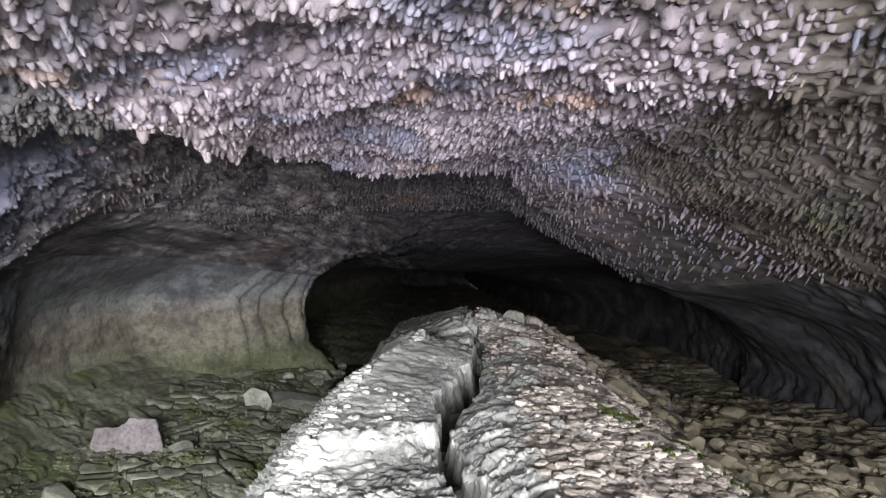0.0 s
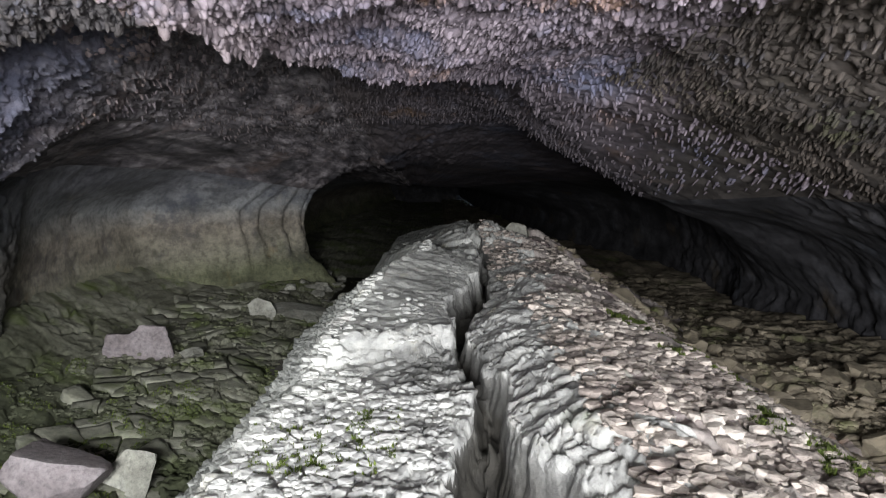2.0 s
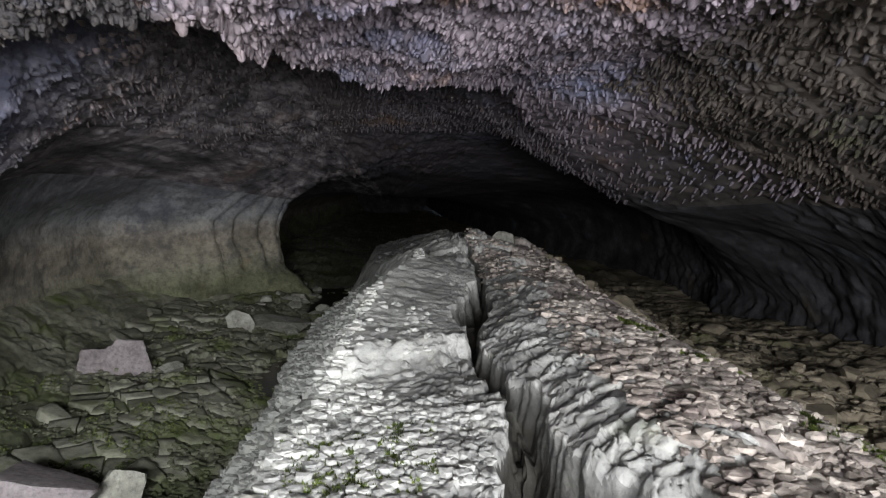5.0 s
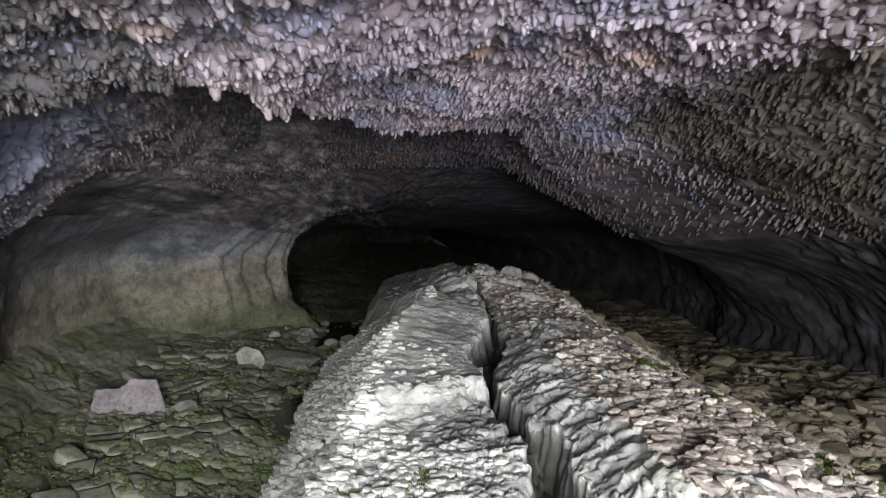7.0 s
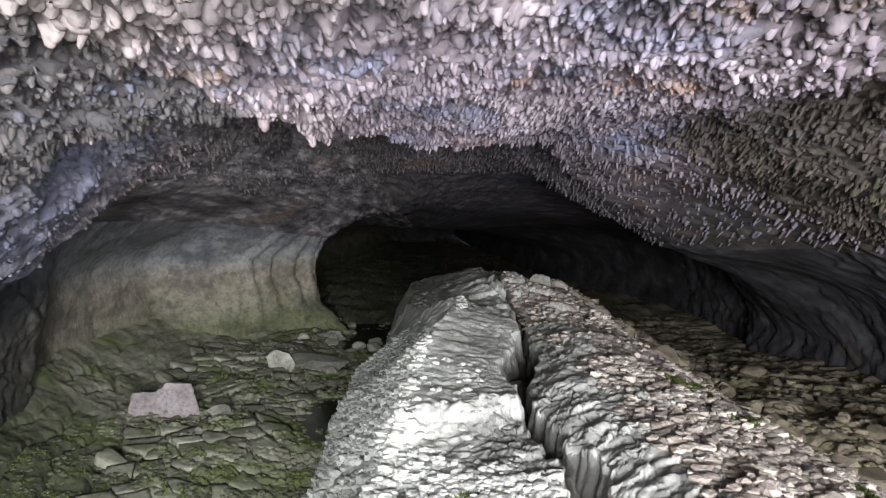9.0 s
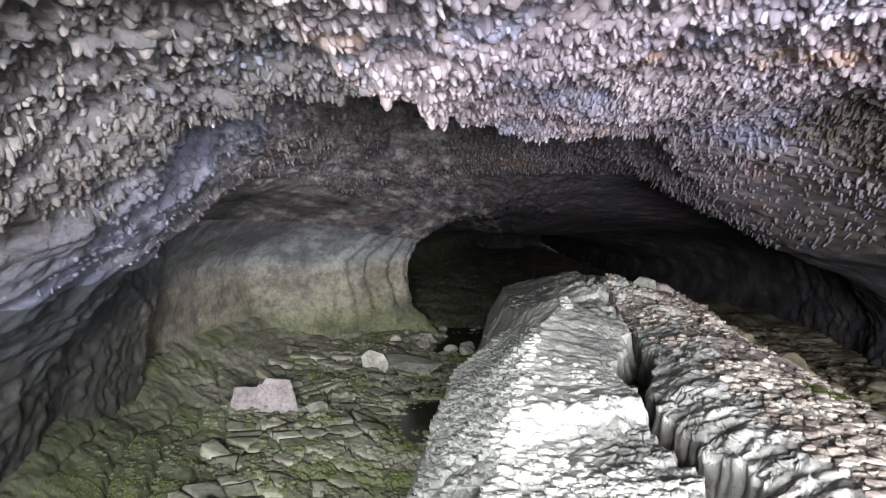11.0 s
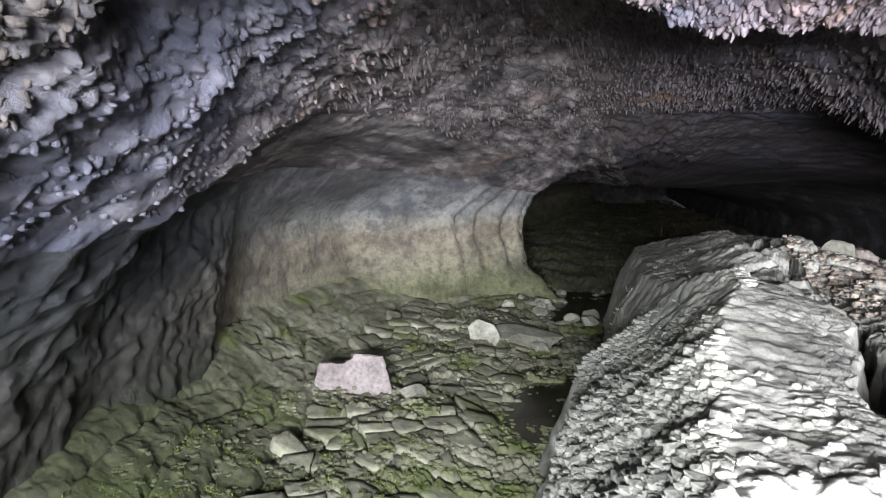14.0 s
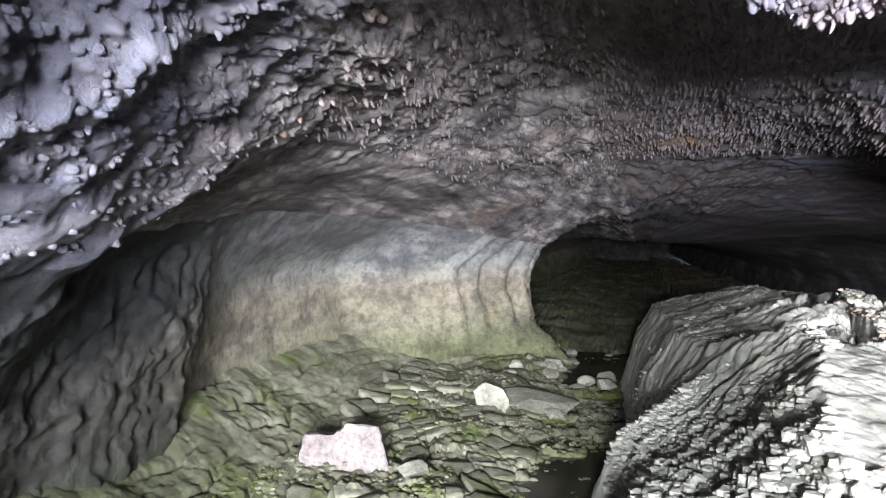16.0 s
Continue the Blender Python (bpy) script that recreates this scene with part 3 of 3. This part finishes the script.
def ground_piece(name, keep, material, label):
    idx = np.arange(GROUND.shape[0] * GROUND.shape[1]).reshape(GROUND.shape[:2])
    quads = np.stack([idx[:-1, :-1], idx[:-1, 1:], idx[1:, 1:], idx[1:, :-1]], -1)[keep]
    used, place = np.unique(quads, return_inverse=True)
    return tagged(raw(name, GROUND.reshape(-1, 3)[used], place.reshape(-1, 4), material), label, "cave floor", kind="structure")


SOLID = (BODY[:-1, :-1] + BODY[1:, 1:]) * 0.5 > 0.45
CX = GROUND[:-1, :-1, 0]
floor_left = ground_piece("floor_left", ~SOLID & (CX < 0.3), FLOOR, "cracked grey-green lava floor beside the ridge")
floor_right = ground_piece("floor_right", ~SOLID & (CX >= 0.3), RUBBLE, "dark rubble floor below the ridge")
ridge_left = ground_piece("ridge_left", SOLID & (CX < SPLIT[:-1, :-1]), RIDGE, "pale scaly lava ridge beside a deep crack")
ridge_right = ground_piece("ridge_right", SOLID & (CX >= SPLIT[:-1, :-1]), RIDGE_TOP, "pale lava ridge slab with brown mossy top")

_right, _left = SOLID & (CX >= SPLIT[:-1, :-1]), SOLID & (CX < SPLIT[:-1, :-1])
# faces inside the crack, for the lava with shade painted in
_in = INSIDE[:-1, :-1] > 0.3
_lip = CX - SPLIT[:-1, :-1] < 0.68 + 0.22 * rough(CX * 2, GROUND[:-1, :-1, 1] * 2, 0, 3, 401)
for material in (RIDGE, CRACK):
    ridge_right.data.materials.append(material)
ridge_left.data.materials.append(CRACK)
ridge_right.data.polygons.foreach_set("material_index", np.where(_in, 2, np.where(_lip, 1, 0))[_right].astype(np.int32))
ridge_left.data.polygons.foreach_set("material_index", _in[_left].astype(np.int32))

# standing water in the low strip beside the ridge
pool_x, pool_y = np.meshgrid(np.linspace(-3.4, -1.2, 23), np.linspace(9.5, 19, 60))
tagged(sheet("water", np.stack([pool_x, pool_y, 0 * pool_x - 1.945], -1), WATER), "still dark shallow water along the ridge foot", "water", kind="structure")


# ---- drips that hang from the ceiling ----
DA, DY = np.arange(-25, 235.01, 0.5), np.arange(-4, 22.01, 0.05)
DENSE, _ = tube_surface(DA, DY)


def on_tube(a, y):
    """Points of the built tube at angles a and distances y."""
    u, v = (a - DA[0]) / 0.5, (y - DY[0]) / 0.05
    i, j = np.clip(np.floor(u).astype(int), 0, len(DA) - 2), np.clip(np.floor(v).astype(int), 0, len(DY) - 2)
    u, v = (u - i)[:, None], (v - j)[:, None]
    return (DENSE[j, i] * (1 - u) + DENSE[j, i + 1] * u) * (1 - v) + (DENSE[j + 1, i] * (1 - u) + DENSE[j + 1, i + 1] * u) * v


def scatter_drips(y0, y1, a0, a1, gap, seed, reach=2.5):
    rng = np.random.default_rng(seed)
    da = np.degrees(gap / reach)
    A, Y = np.meshgrid(np.arange(a0, a1, da), np.arange(y0, y1, gap))
    A, Y = A.ravel() + rng.uniform(-0.48, 0.48, A.size) * da, Y.ravel() + rng.uniform(-0.48, 0.48, Y.size) * gap
    return A, Y, rng


KNOB = ((-0.6, 1.15), (0.1, 1.15), (0.55, 0.98), (0.85, 0.6), (1.0, 0.15))
RINGS = ((-0.5, 1.55), (0.1, 1.2), (0.5, 0.98), (0.82, 0.72), (1.0, 0.25))


def drip_mesh(places, lengths, radii, lean, rng, rings, sides=6):
    n, turn = len(places), np.arange(sides) * 2 * np.pi / sides
    rows = []
    for t, r in rings:
        w = radii[:, None] * r * (1 + rng.uniform(-0.2, 0.2, (n, sides)))
        ring = np.stack([w * np.cos(turn), w * 1.15 * np.sin(turn), np.zeros((n, sides))], -1)
        rows.append(places[:, None] + ring + (lean * lengths[:, None] * t)[:, None])
    v = np.stack(rows, 1)
    k = len(rings)
    one = np.array([[r * sides + s, r * sides + (s + 1) % sides, (r + 1) * sides + (s + 1) % sides, (r + 1) * sides + s] for r in range(k - 1) for s in range(sides)])
    faces = (one[None] + (np.arange(n) * k * sides)[:, None, None]).reshape(-1, 4)
    return v.reshape(-1, 3), faces


def hang(name, y0, y1, a0, a1, gap, length, radius, seed, parent, material, keep=0.9, label="", rings=RINGS):
    A, Y, rng = scatter_drips(y0, y1, a0, a1, gap, seed)
    P = on_tube(A, Y)
    thick = grain(P[:, 0] * 1.3, P[:, 1] * 1.3, P[:, 2] * 1.3, seed)
    chosen = rng.uniform(0, 1, len(A)) < keep * (0.8 + 0.4 * thick)
    P, A, thick = P[chosen], np.radians(A[chosen]), thick[chosen]
    n = len(P)
    L = length * np.exp(rng.normal(0, 0.4, n).clip(-0.8, 0.6)) * (1 + 0.35 * thick)
    r = radius * np.exp(rng.normal(0, 0.3, n))
    sway = 0.35 * grain(P[:, 0] * 0.8, P[:, 1] * 0.8, P[:, 2] * 0.8, seed + 50)
    lean = np.stack([-0.45 * np.cos(A) + sway + rng.normal(0, 0.14, n), rng.normal(-0.15, 0.16, n), -np.ones(n)], -1)
    v, f = drip_mesh(P, L, r, lean, rng, rings)
    ob = raw(name, v, f, material)
    ob.parent = parent
    return tagged(ob, label, kind="stuff")


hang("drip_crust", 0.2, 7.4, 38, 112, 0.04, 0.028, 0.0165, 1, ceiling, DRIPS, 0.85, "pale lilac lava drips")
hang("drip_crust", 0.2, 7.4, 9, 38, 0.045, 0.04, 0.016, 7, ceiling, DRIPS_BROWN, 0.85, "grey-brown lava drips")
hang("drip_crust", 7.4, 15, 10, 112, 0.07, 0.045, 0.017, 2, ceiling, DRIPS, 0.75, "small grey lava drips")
hang("drip_crust", 0.2, 4.0, 112, 152, 0.038, 0.026, 0.013, 3, ceiling_left, DRIPS_MIXED, 0.8, "brown-grey lava drips")
hang("drip_crust", 4.0, 7.0, 112, 134, 0.065, 0.026, 0.022, 5, ceiling_left, DRIPS, 0.7, "grey lava drips")
hang("drip_crust", 4.0, 7.0, 134, 165, 0.06, 0.018, 0.016, 6, ceiling_left, VAULT, 0.55, "blue-grey lava knobs", KNOB)
hang("drip_crust", 7.0, 16, 112, 152, 0.085, 0.035, 0.015, 4, ceiling_left, DRIPS, 0.55, "fine white-tipped lava drips")


# ---- loose stones ----
def stone_mesh(size, seed, cuts=13, worn=0.05):
    """An angular broken stone: a ball cut by random planes, bevelled and roughened."""
    rng = random.Random(seed)
    bm = bmesh.new()
    bmesh.ops.create_icosphere(bm, subdivisions=4, radius=1.0)
    for _ in range(cuts):
        n = Vector((rng.gauss(0, 1), rng.gauss(0, 1), rng.gauss(0, 0.8))).normalized()
        far = rng.uniform(0.42, 0.74)
        for v in bm.verts:
            over = v.co.dot(n) - far
            if over > 0:
                v.co -= n * over * 0.97
    for v in bm.verts:
        v.co *= 1 + worn * noise.fractal(v.co * 2.3 + Vector((seed, 0, 0)), 1.0, 2.0, 4)
        v.co = Vector((v.co.x * size[0], v.co.y * size[1], v.co.z * size[2])) * 0.75
    return bm


def finish(bm, name, material, sharp=0.0):
    me = bpy.data.meshes.new(name)
    for f in bm.faces:
        f.smooth = True
    bm.to_mesh(me)
    bm.free()
    if sharp:
        me.set_sharp_from_angle(angle=radians(sharp))
    me.materials.append(material)
    return me


def stone(name, x, y, size, turn, material, label, seed, sink=0.3, tip=0.0, group="", lift=None):
    ob = new(name, finish(stone_mesh(size, seed), name, material, 14))
    ob.matrix_world = pose(x, y, (ground_at(x, y) if lift is None else lift) + size[2] * 0.75 * (0.75 - sink), tip, tip * 0.5, turn)
    return tagged(ob, label, "rock", group)


def broken_block(name, outline, thick, place, turn, tip, material, label, seed):
    """A block broken along flat faces: an outline facing the walker, drawn back and roughened."""
    rng = random.Random(seed)
    bm = bmesh.new()
    ring = []
    for k, (x, z) in enumerate(outline):
        nx, nz = outline[(k + 1) % len(outline)]
        for t in (0.0, 0.25, 0.5, 0.75):
            j = 0.0 if t == 0.0 else 0.012
            ring.append((x + (nx - x) * t + rng.uniform(-j, j), z + (nz - z) * t + rng.uniform(-j, j)))
    levels = []
    for size, y in ((0.35, -0.03), (0.72, -0.018), (0.95, 0.0), (1.0, 0.03), (1.01, 0.45), (0.97, 0.85), (0.85, 1.0)):
        levels.append([bm.verts.new((x * size, thick * (y - 0.5) + rng.uniform(-0.014, 0.014), z * size + rng.uniform(-0.006, 0.006))) for x, z in ring])
    for a, b in zip(levels, levels[1:]):
        for k in range(len(ring)):
            bm.faces.new((a[k], a[(k + 1) % len(ring)], b[(k + 1) % len(ring)], b[k]))
    bm.faces.new(levels[0][::-1])
    bm.faces.new(levels[-1])
    bmesh.ops.recalc_face_normals(bm, faces=bm.faces)
    ob = new(name, finish(bm, name, material, 24))
    ob.matrix_world = pose(*place, tip, 0, turn)
    return tagged(ob, label, "rock")


broken_block("boulder", [(-0.52, -0.06), (-0.45, 0.2), (-0.14, 0.19), (0.0, 0.3), (0.35, 0.26), (0.4, 0.07), (0.5, -0.3), (0.05, -0.34), (-0.42, -0.26)], 0.5, (-4.6, 10.3, -1.6), 18, -12, PINKISH, "squarish pinkish grey lava block lying on the cracked floor", 3)
broken_block("boulder", [(-0.26, 0.13), (-0.08, 0.25), (0.17, 0.16), (0.27, -0.02), (0.22, -0.27), (-0.15, -0.25)], 0.24, (-3.5, 13.15, -1.66), 12, -14, PALE_STONE, "pale angular lava stone standing on the floor", 6)
stone("boulder", -3.5, 5.85, (0.95, 0.8, 0.62), -20, PINKISH, "large pinkish lava boulder on the mossy floor", 8, 0.45, -16)
stone("boulder", -3.02, 6.25, (0.46, 0.5, 0.42), 25, PALE_STONE, "pale grey-green broken lava stone beside a boulder", 11, 0.3, 10)
stone("flat_rock", -2.85, 13.6, (1.2, 0.75, 0.2), 20, PALE_STONE, "broad flat pale lava slab on the floor", 14, 0.4, 8)
stone("flat_rock", -2.55, 13.3, (0.34, 0.28, 0.13), -15, PALE_STONE, "small flat pale lava slab at the water", 15, 0.3, 5)
stone("boulder", -3.75, 9.9, (0.30, 0.24, 0.16), 60, PALE_STONE, "grey-green lava stone on the floor", 21, 0.3, 5)
stone("ridge_block", 1.15, 11.0, (0.42, 0.5, 0.34), 20, PALE_STONE, "light grey slab tilted at the ridge's far top", 33, 0.8, 14, "blocks on the ridge")
stone("ridge_block", 0.62, 10.9, (0.3, 0.32, 0.26), 60, RIDGE_TOP, "brown-grey broken lava stone on the ridge", 34, 1.25, -10, "blocks on the ridge")
stone("ridge_block", 0.85, 9.6, (0.26, 0.34, 0.2), -40, RIDGE_TOP, "brown-grey broken lava stone on the ridge", 36, 1.2, 6, "blocks on the ridge")
_rng = random.Random(12)
for n in range(26):
    x, y = _rng.uniform(-3.6, -1.7), _rng.uniform(15.2, 18.8)
    s = _rng.uniform(0.12, 0.3)
    stone("rubble_stone", x, y, (s * 1.3, s, s * 0.6), _rng.uniform(0, 180), PALE_STONE, "grey-green rubble stone at the foot of the wall", 40 + n, 0.3, _rng.uniform(-12, 12), "rubble at the wall's end")
for n in range(70):
    y = _rng.uniform(4.0, 14.0)
    x = 1.75 + _rng.random() ** 1.3 * 2.6
    s = _rng.uniform(0.09, 0.24)
    stone("rubble_stone", x, y, (s * 1.3, s, s * 0.7), _rng.uniform(0, 180), RUBBLE, "brown lava rubble stone on the dark slope", 90 + n, 0.35, _rng.uniform(-15, 15), "rubble on the dark slope")


# ---- split slabs of the left floor, each its own piece ----
def base_floor(x, y):
    return float(ground_height(np.array([[x]]), np.array([[y]]))[0][0, 0])


def clip(poly, p, q):
    """The part of a polygon nearer to p than to q."""
    mx, my, nx, ny = (p[0] + q[0]) / 2, (p[1] + q[1]) / 2, q[0] - p[0], q[1] - p[1]
    out = []
    for k, a in enumerate(poly):
        b = poly[(k + 1) % len(poly)]
        da, db = (a[0] - mx) * nx + (a[1] - my) * ny, (b[0] - mx) * nx + (b[1] - my) * ny
        if da <= 0:
            out.append(a)
        if da * db < 0:
            t = da / (da - db)
            out.append((a[0] + (b[0] - a[0]) * t, a[1] + (b[1] - a[1]) * t))
    return out


def slab_mesh(poly, centre, thick, rng, material):
    ring = []
    for k, a in enumerate(poly):
        b = poly[(k + 1) % len(poly)]
        for t in (0.0, 0.33, 0.66):
            ring.append(Vector(((a[0] + (b[0] - a[0]) * t - centre[0]) * 0.965, (a[1] + (b[1] - a[1]) * t - centre[1]) * 0.965, 0)) * (1 + rng.uniform(-0.07, 0.05)))
    bm = bmesh.new()
    levels = []
    for size, z in ((0.98, -thick), (1.0, thick * 0.75), (0.96, thick), (0.5, thick * 1.05)):
        levels.append([bm.verts.new((v.x * size, v.y * size, z + rng.uniform(-0.006, 0.006))) for v in ring])
    for a, b in zip(levels, levels[1:]):
        for k in range(len(ring)):
            bm.faces.new((a[k], a[(k + 1) % len(ring)], b[(k + 1) % len(ring)], b[k]))
    bm.faces.new(levels[-1])
    return finish(bm, "slab", material)


_rng = random.Random(77)
SITES = {}
for i in range(-16, 40):
    for j in range(-2, 44):
        u, v = (i + _rng.uniform(-0.42, 0.42)) * 0.42, (j + _rng.uniform(-0.42, 0.42)) * 0.30
        SITES[i, j] = (-4.0 + 0.86 * u - 0.5 * v, 5.0 + 0.5 * u + 0.86 * v)
made = 0
for (i, j), p in sorted(SITES.items(), key=lambda item: item[1][1]):
    x, y = p
    near = 1.1 if y < 7 else max(0.05, 1.1 - 0.3 * (y - 7))
    if not (-5.35 + near < x < -2.75 and 6.0 < y < 15.6) or math.hypot(x + 4.75, y - 10.3) < 0.95 or _rng.random() < 0.12 or made >= 300:
        continue
    poly = [(x - 1, y - 1), (x + 1, y - 1), (x + 1, y + 1), (x - 1, y + 1)]
    for di in (-2, -1, 0, 1, 2):
        for dj in (-2, -1, 0, 1, 2):
            if (di or dj) and (i + di, j + dj) in SITES:
                poly = clip(poly, p, SITES[i + di, j + dj])
    ob = new("slab", slab_mesh(poly, p, _rng.uniform(0.03, 0.055), _rng, SLABS))
    ob.parent = floor_left
    rise = math.degrees(math.atan((base_floor(x + 0.15, y) - base_floor(x - 0.15, y)) / 0.3))
    ob.matrix_basis = pose(x, y, base_floor(x, y) + 0.05 + _rng.uniform(-0.015, 0.03), 3 + _rng.gauss(0, 3), -rise + _rng.gauss(0, 3), 0)
    made += 1


# ---- loose flakes on the ridge: a few shapes, laid many times ----
def flake_meshes(count, material, flat, seed):
    out = []
    for n in range(count):
        rng = random.Random(seed + n)
        bm = bmesh.new()
        bmesh.ops.create_icosphere(bm, subdivisions=1, radius=1.0)
        for _ in range(4):
            d = Vector((rng.gauss(0, 1), rng.gauss(0, 1), rng.gauss(0, 0.6))).normalized()
            for v in bm.verts:
                over = v.co.dot(d) - 0.55
                if over > 0:
                    v.co -= d * over
        for v in bm.verts:
            v.co = Vector((v.co.x * rng.uniform(0.9, 1.1), v.co.y * rng.uniform(0.6, 0.8), v.co.z * flat))
        me = finish(bm, "flake", material)
        me.polygons.foreach_set("use_smooth", np.zeros(len(me.polygons), bool))
        out.append(me)
    return out


def strew(name, parent, meshes, count, x0, x1, y0, y1, low, high, seed, avoid=0.0, lie=0.0, spin=60.0):
    rng = random.Random(seed)
    done = 0
    while done < count:
        x, y = rng.uniform(x0, x1), y0 + (y1 - y0) * rng.random() ** 1.3
        if abs(x - float(split_line(np.array([y]))[0])) < avoid:
            continue
        size = rng.uniform(low, high)
        ob = new(name, rng.choice(meshes))
        ob.parent = parent
        ob.matrix_basis = pose(x, y, ground_at(x - float(split_line(np.array([y]))[0]) * math.exp(-((x / 1.2) ** 2)), y) + size * 0.1, lie + rng.gauss(0, 9), rng.gauss(0, 9), rng.gauss(15, spin)) @ Matrix.Scale(size, 4)
        done += 1


strew("flake", ridge_left, flake_meshes(8, FLAKES, 0.42, 500), 300, -1.2, -0.2, 1.9, 6.0, 0.03, 0.065, 21, 0.3, 9.0, 25.0)
strew("stone", ridge_right, flake_meshes(8, PEBBLES, 0.65, 600), 300, 0.75, 1.9, 2.4, 10.0, 0.018, 0.055, 22, 0.4)


# ---- gravel too fine to count, between the stones ----
def gravel(x0, x1, y0, y1, count, low, high, material, label, seed, shear=0.0, sparse=-0.2):
    rng = np.random.default_rng(seed)
    bm = bmesh.new()
    bmesh.ops.create_icosphere(bm, subdivisions=1, radius=1.0)
    bm.verts.ensure_lookup_table()
    ball = np.array([v.co[:] for v in bm.verts])
    tris = np.array([[v.index for v in f.verts] for f in bm.faces])
    bm.free()
    y = y0 + (y1 - y0) * rng.random(count) ** 1.3
    x = x0 + (x1 - x0) * rng.random(count) + shear * (y - 5)
    thick = rough(x * 1.1, y * 1.1, 0.0, 3, seed)
    x, y = x[thick > sparse], y[thick > sparse]
    n = len(x)
    u = x - split_line(y) * np.exp(-((x / 1.2) ** 2))
    z = GROUND[np.searchsorted(GY, y), np.searchsorted(XS, u), 2]
    size = low + (high - low) * rng.random(n) ** 2.5
    shape = np.clip(ball[None] + rng.normal(0, 0.12, (n, len(ball), 3)), -0.72, 0.72)
    shape = shape * np.stack([rng.uniform(0.9, 1.4, n), rng.uniform(0.7, 1.1, n), rng.uniform(0.45, 0.8, n)], -1)[:, None]
    a = rng.uniform(0, 6.283, n)[:, None]
    turned = np.stack([shape[..., 0] * np.cos(a) - shape[..., 1] * np.sin(a), shape[..., 0] * np.sin(a) + shape[..., 1] * np.cos(a), shape[..., 2]], -1)
    v = turned * size[:, None, None] + np.stack([x, y, z + size * 0.15], -1)[:, None]
    f = (tris[None] + len(ball) * np.arange(n)[:, None, None]).reshape(-1, 3)
    ob = raw("gravel", v.reshape(-1, 3), f, material, smooth=False)
    tagged(ob, label, "gravel", kind="stuff")


gravel(0.5, 2.0, 2.0, 11.0, 7000, 0.012, 0.06, PEBBLES, "pinkish pale gravel strewn on the ridge slab", 801)
gravel(-1.95, -0.86, 2.4, 11.0, 17000, 0.02, 0.065, RIDGE, "grey lava scales on the flank of the ridge", 802, 0.1027, -0.9)
gravel(-1.75, -0.25, 8.0, 14.0, 8000, 0.02, 0.065, RIDGE, "grey lava scales at the far end of the ridge", 806, 0.0, -0.9)
gravel(-1.05, -0.1, 1.6, 4.9, 3500, 0.015, 0.05, RIDGE, "pale lava scales on top of the ridge", 805)
gravel(-5.2, -2.0, 6.5, 16.0, 5200, 0.012, 0.05, FLOOR, "grey-green lava chips on the cracked floor", 803)
gravel(1.8, 4.6, 4.0, 14.0, 4200, 0.015, 0.08, RUBBLE, "brown lava chips on the dark slope", 804)


# ---- moss in tufts ----
def moss(label, x0, x1, y0, y1, count, seed):
    rng = np.random.default_rng(seed)
    x, y = rng.uniform(x0, x1, count), rng.uniform(y0, y1, count)
    thick = rough(x * 1.6, y * 1.6, 0.0, 3, seed)
    x, y = x[thick > -0.05], y[thick > -0.05]
    u = x - split_line(y) * np.exp(-((x / 1.2) ** 2))
    i, j = np.searchsorted(GY, y), np.searchsorted(XS, u)
    base = np.stack([x, y, GROUND[i, j, 2] - 0.004], -1)
    n = len(base)
    tall, wide = rng.uniform(0.01, 0.034, n), rng.uniform(0.005, 0.011, n)
    turn = np.arange(3) * 2.094 + rng.uniform(0, 6, n)[:, None]
    foot = base[:, None] + np.stack([wide[:, None] * np.cos(turn), wide[:, None] * np.sin(turn), 0 * turn], -1)
    tip = base + np.stack([rng.normal(0, 0.006, n), rng.normal(0, 0.006, n), tall], -1)
    v = np.concatenate([foot, tip[:, None]], 1).reshape(-1, 3)
    f = (np.array([[0, 1, 3], [1, 2, 3], [2, 0, 3]])[None] + 4 * np.arange(n)[:, None, None]).reshape(-1, 3)
    tagged(raw("moss", v, f, TUFTS), label, "moss", kind="stuff")


moss("yellow-green moss tufts along the ridge slab", 1.2, 2.2, 2.0, 5.5, 64000, 74)
moss("thin green moss tufts on pale lava", -1.1, -0.35, 1.6, 3.6, 5000, 72)
moss("yellow-green moss tufts on the cracked floor", -5.2, -3.0, 5.8, 9.5, 14000, 73)
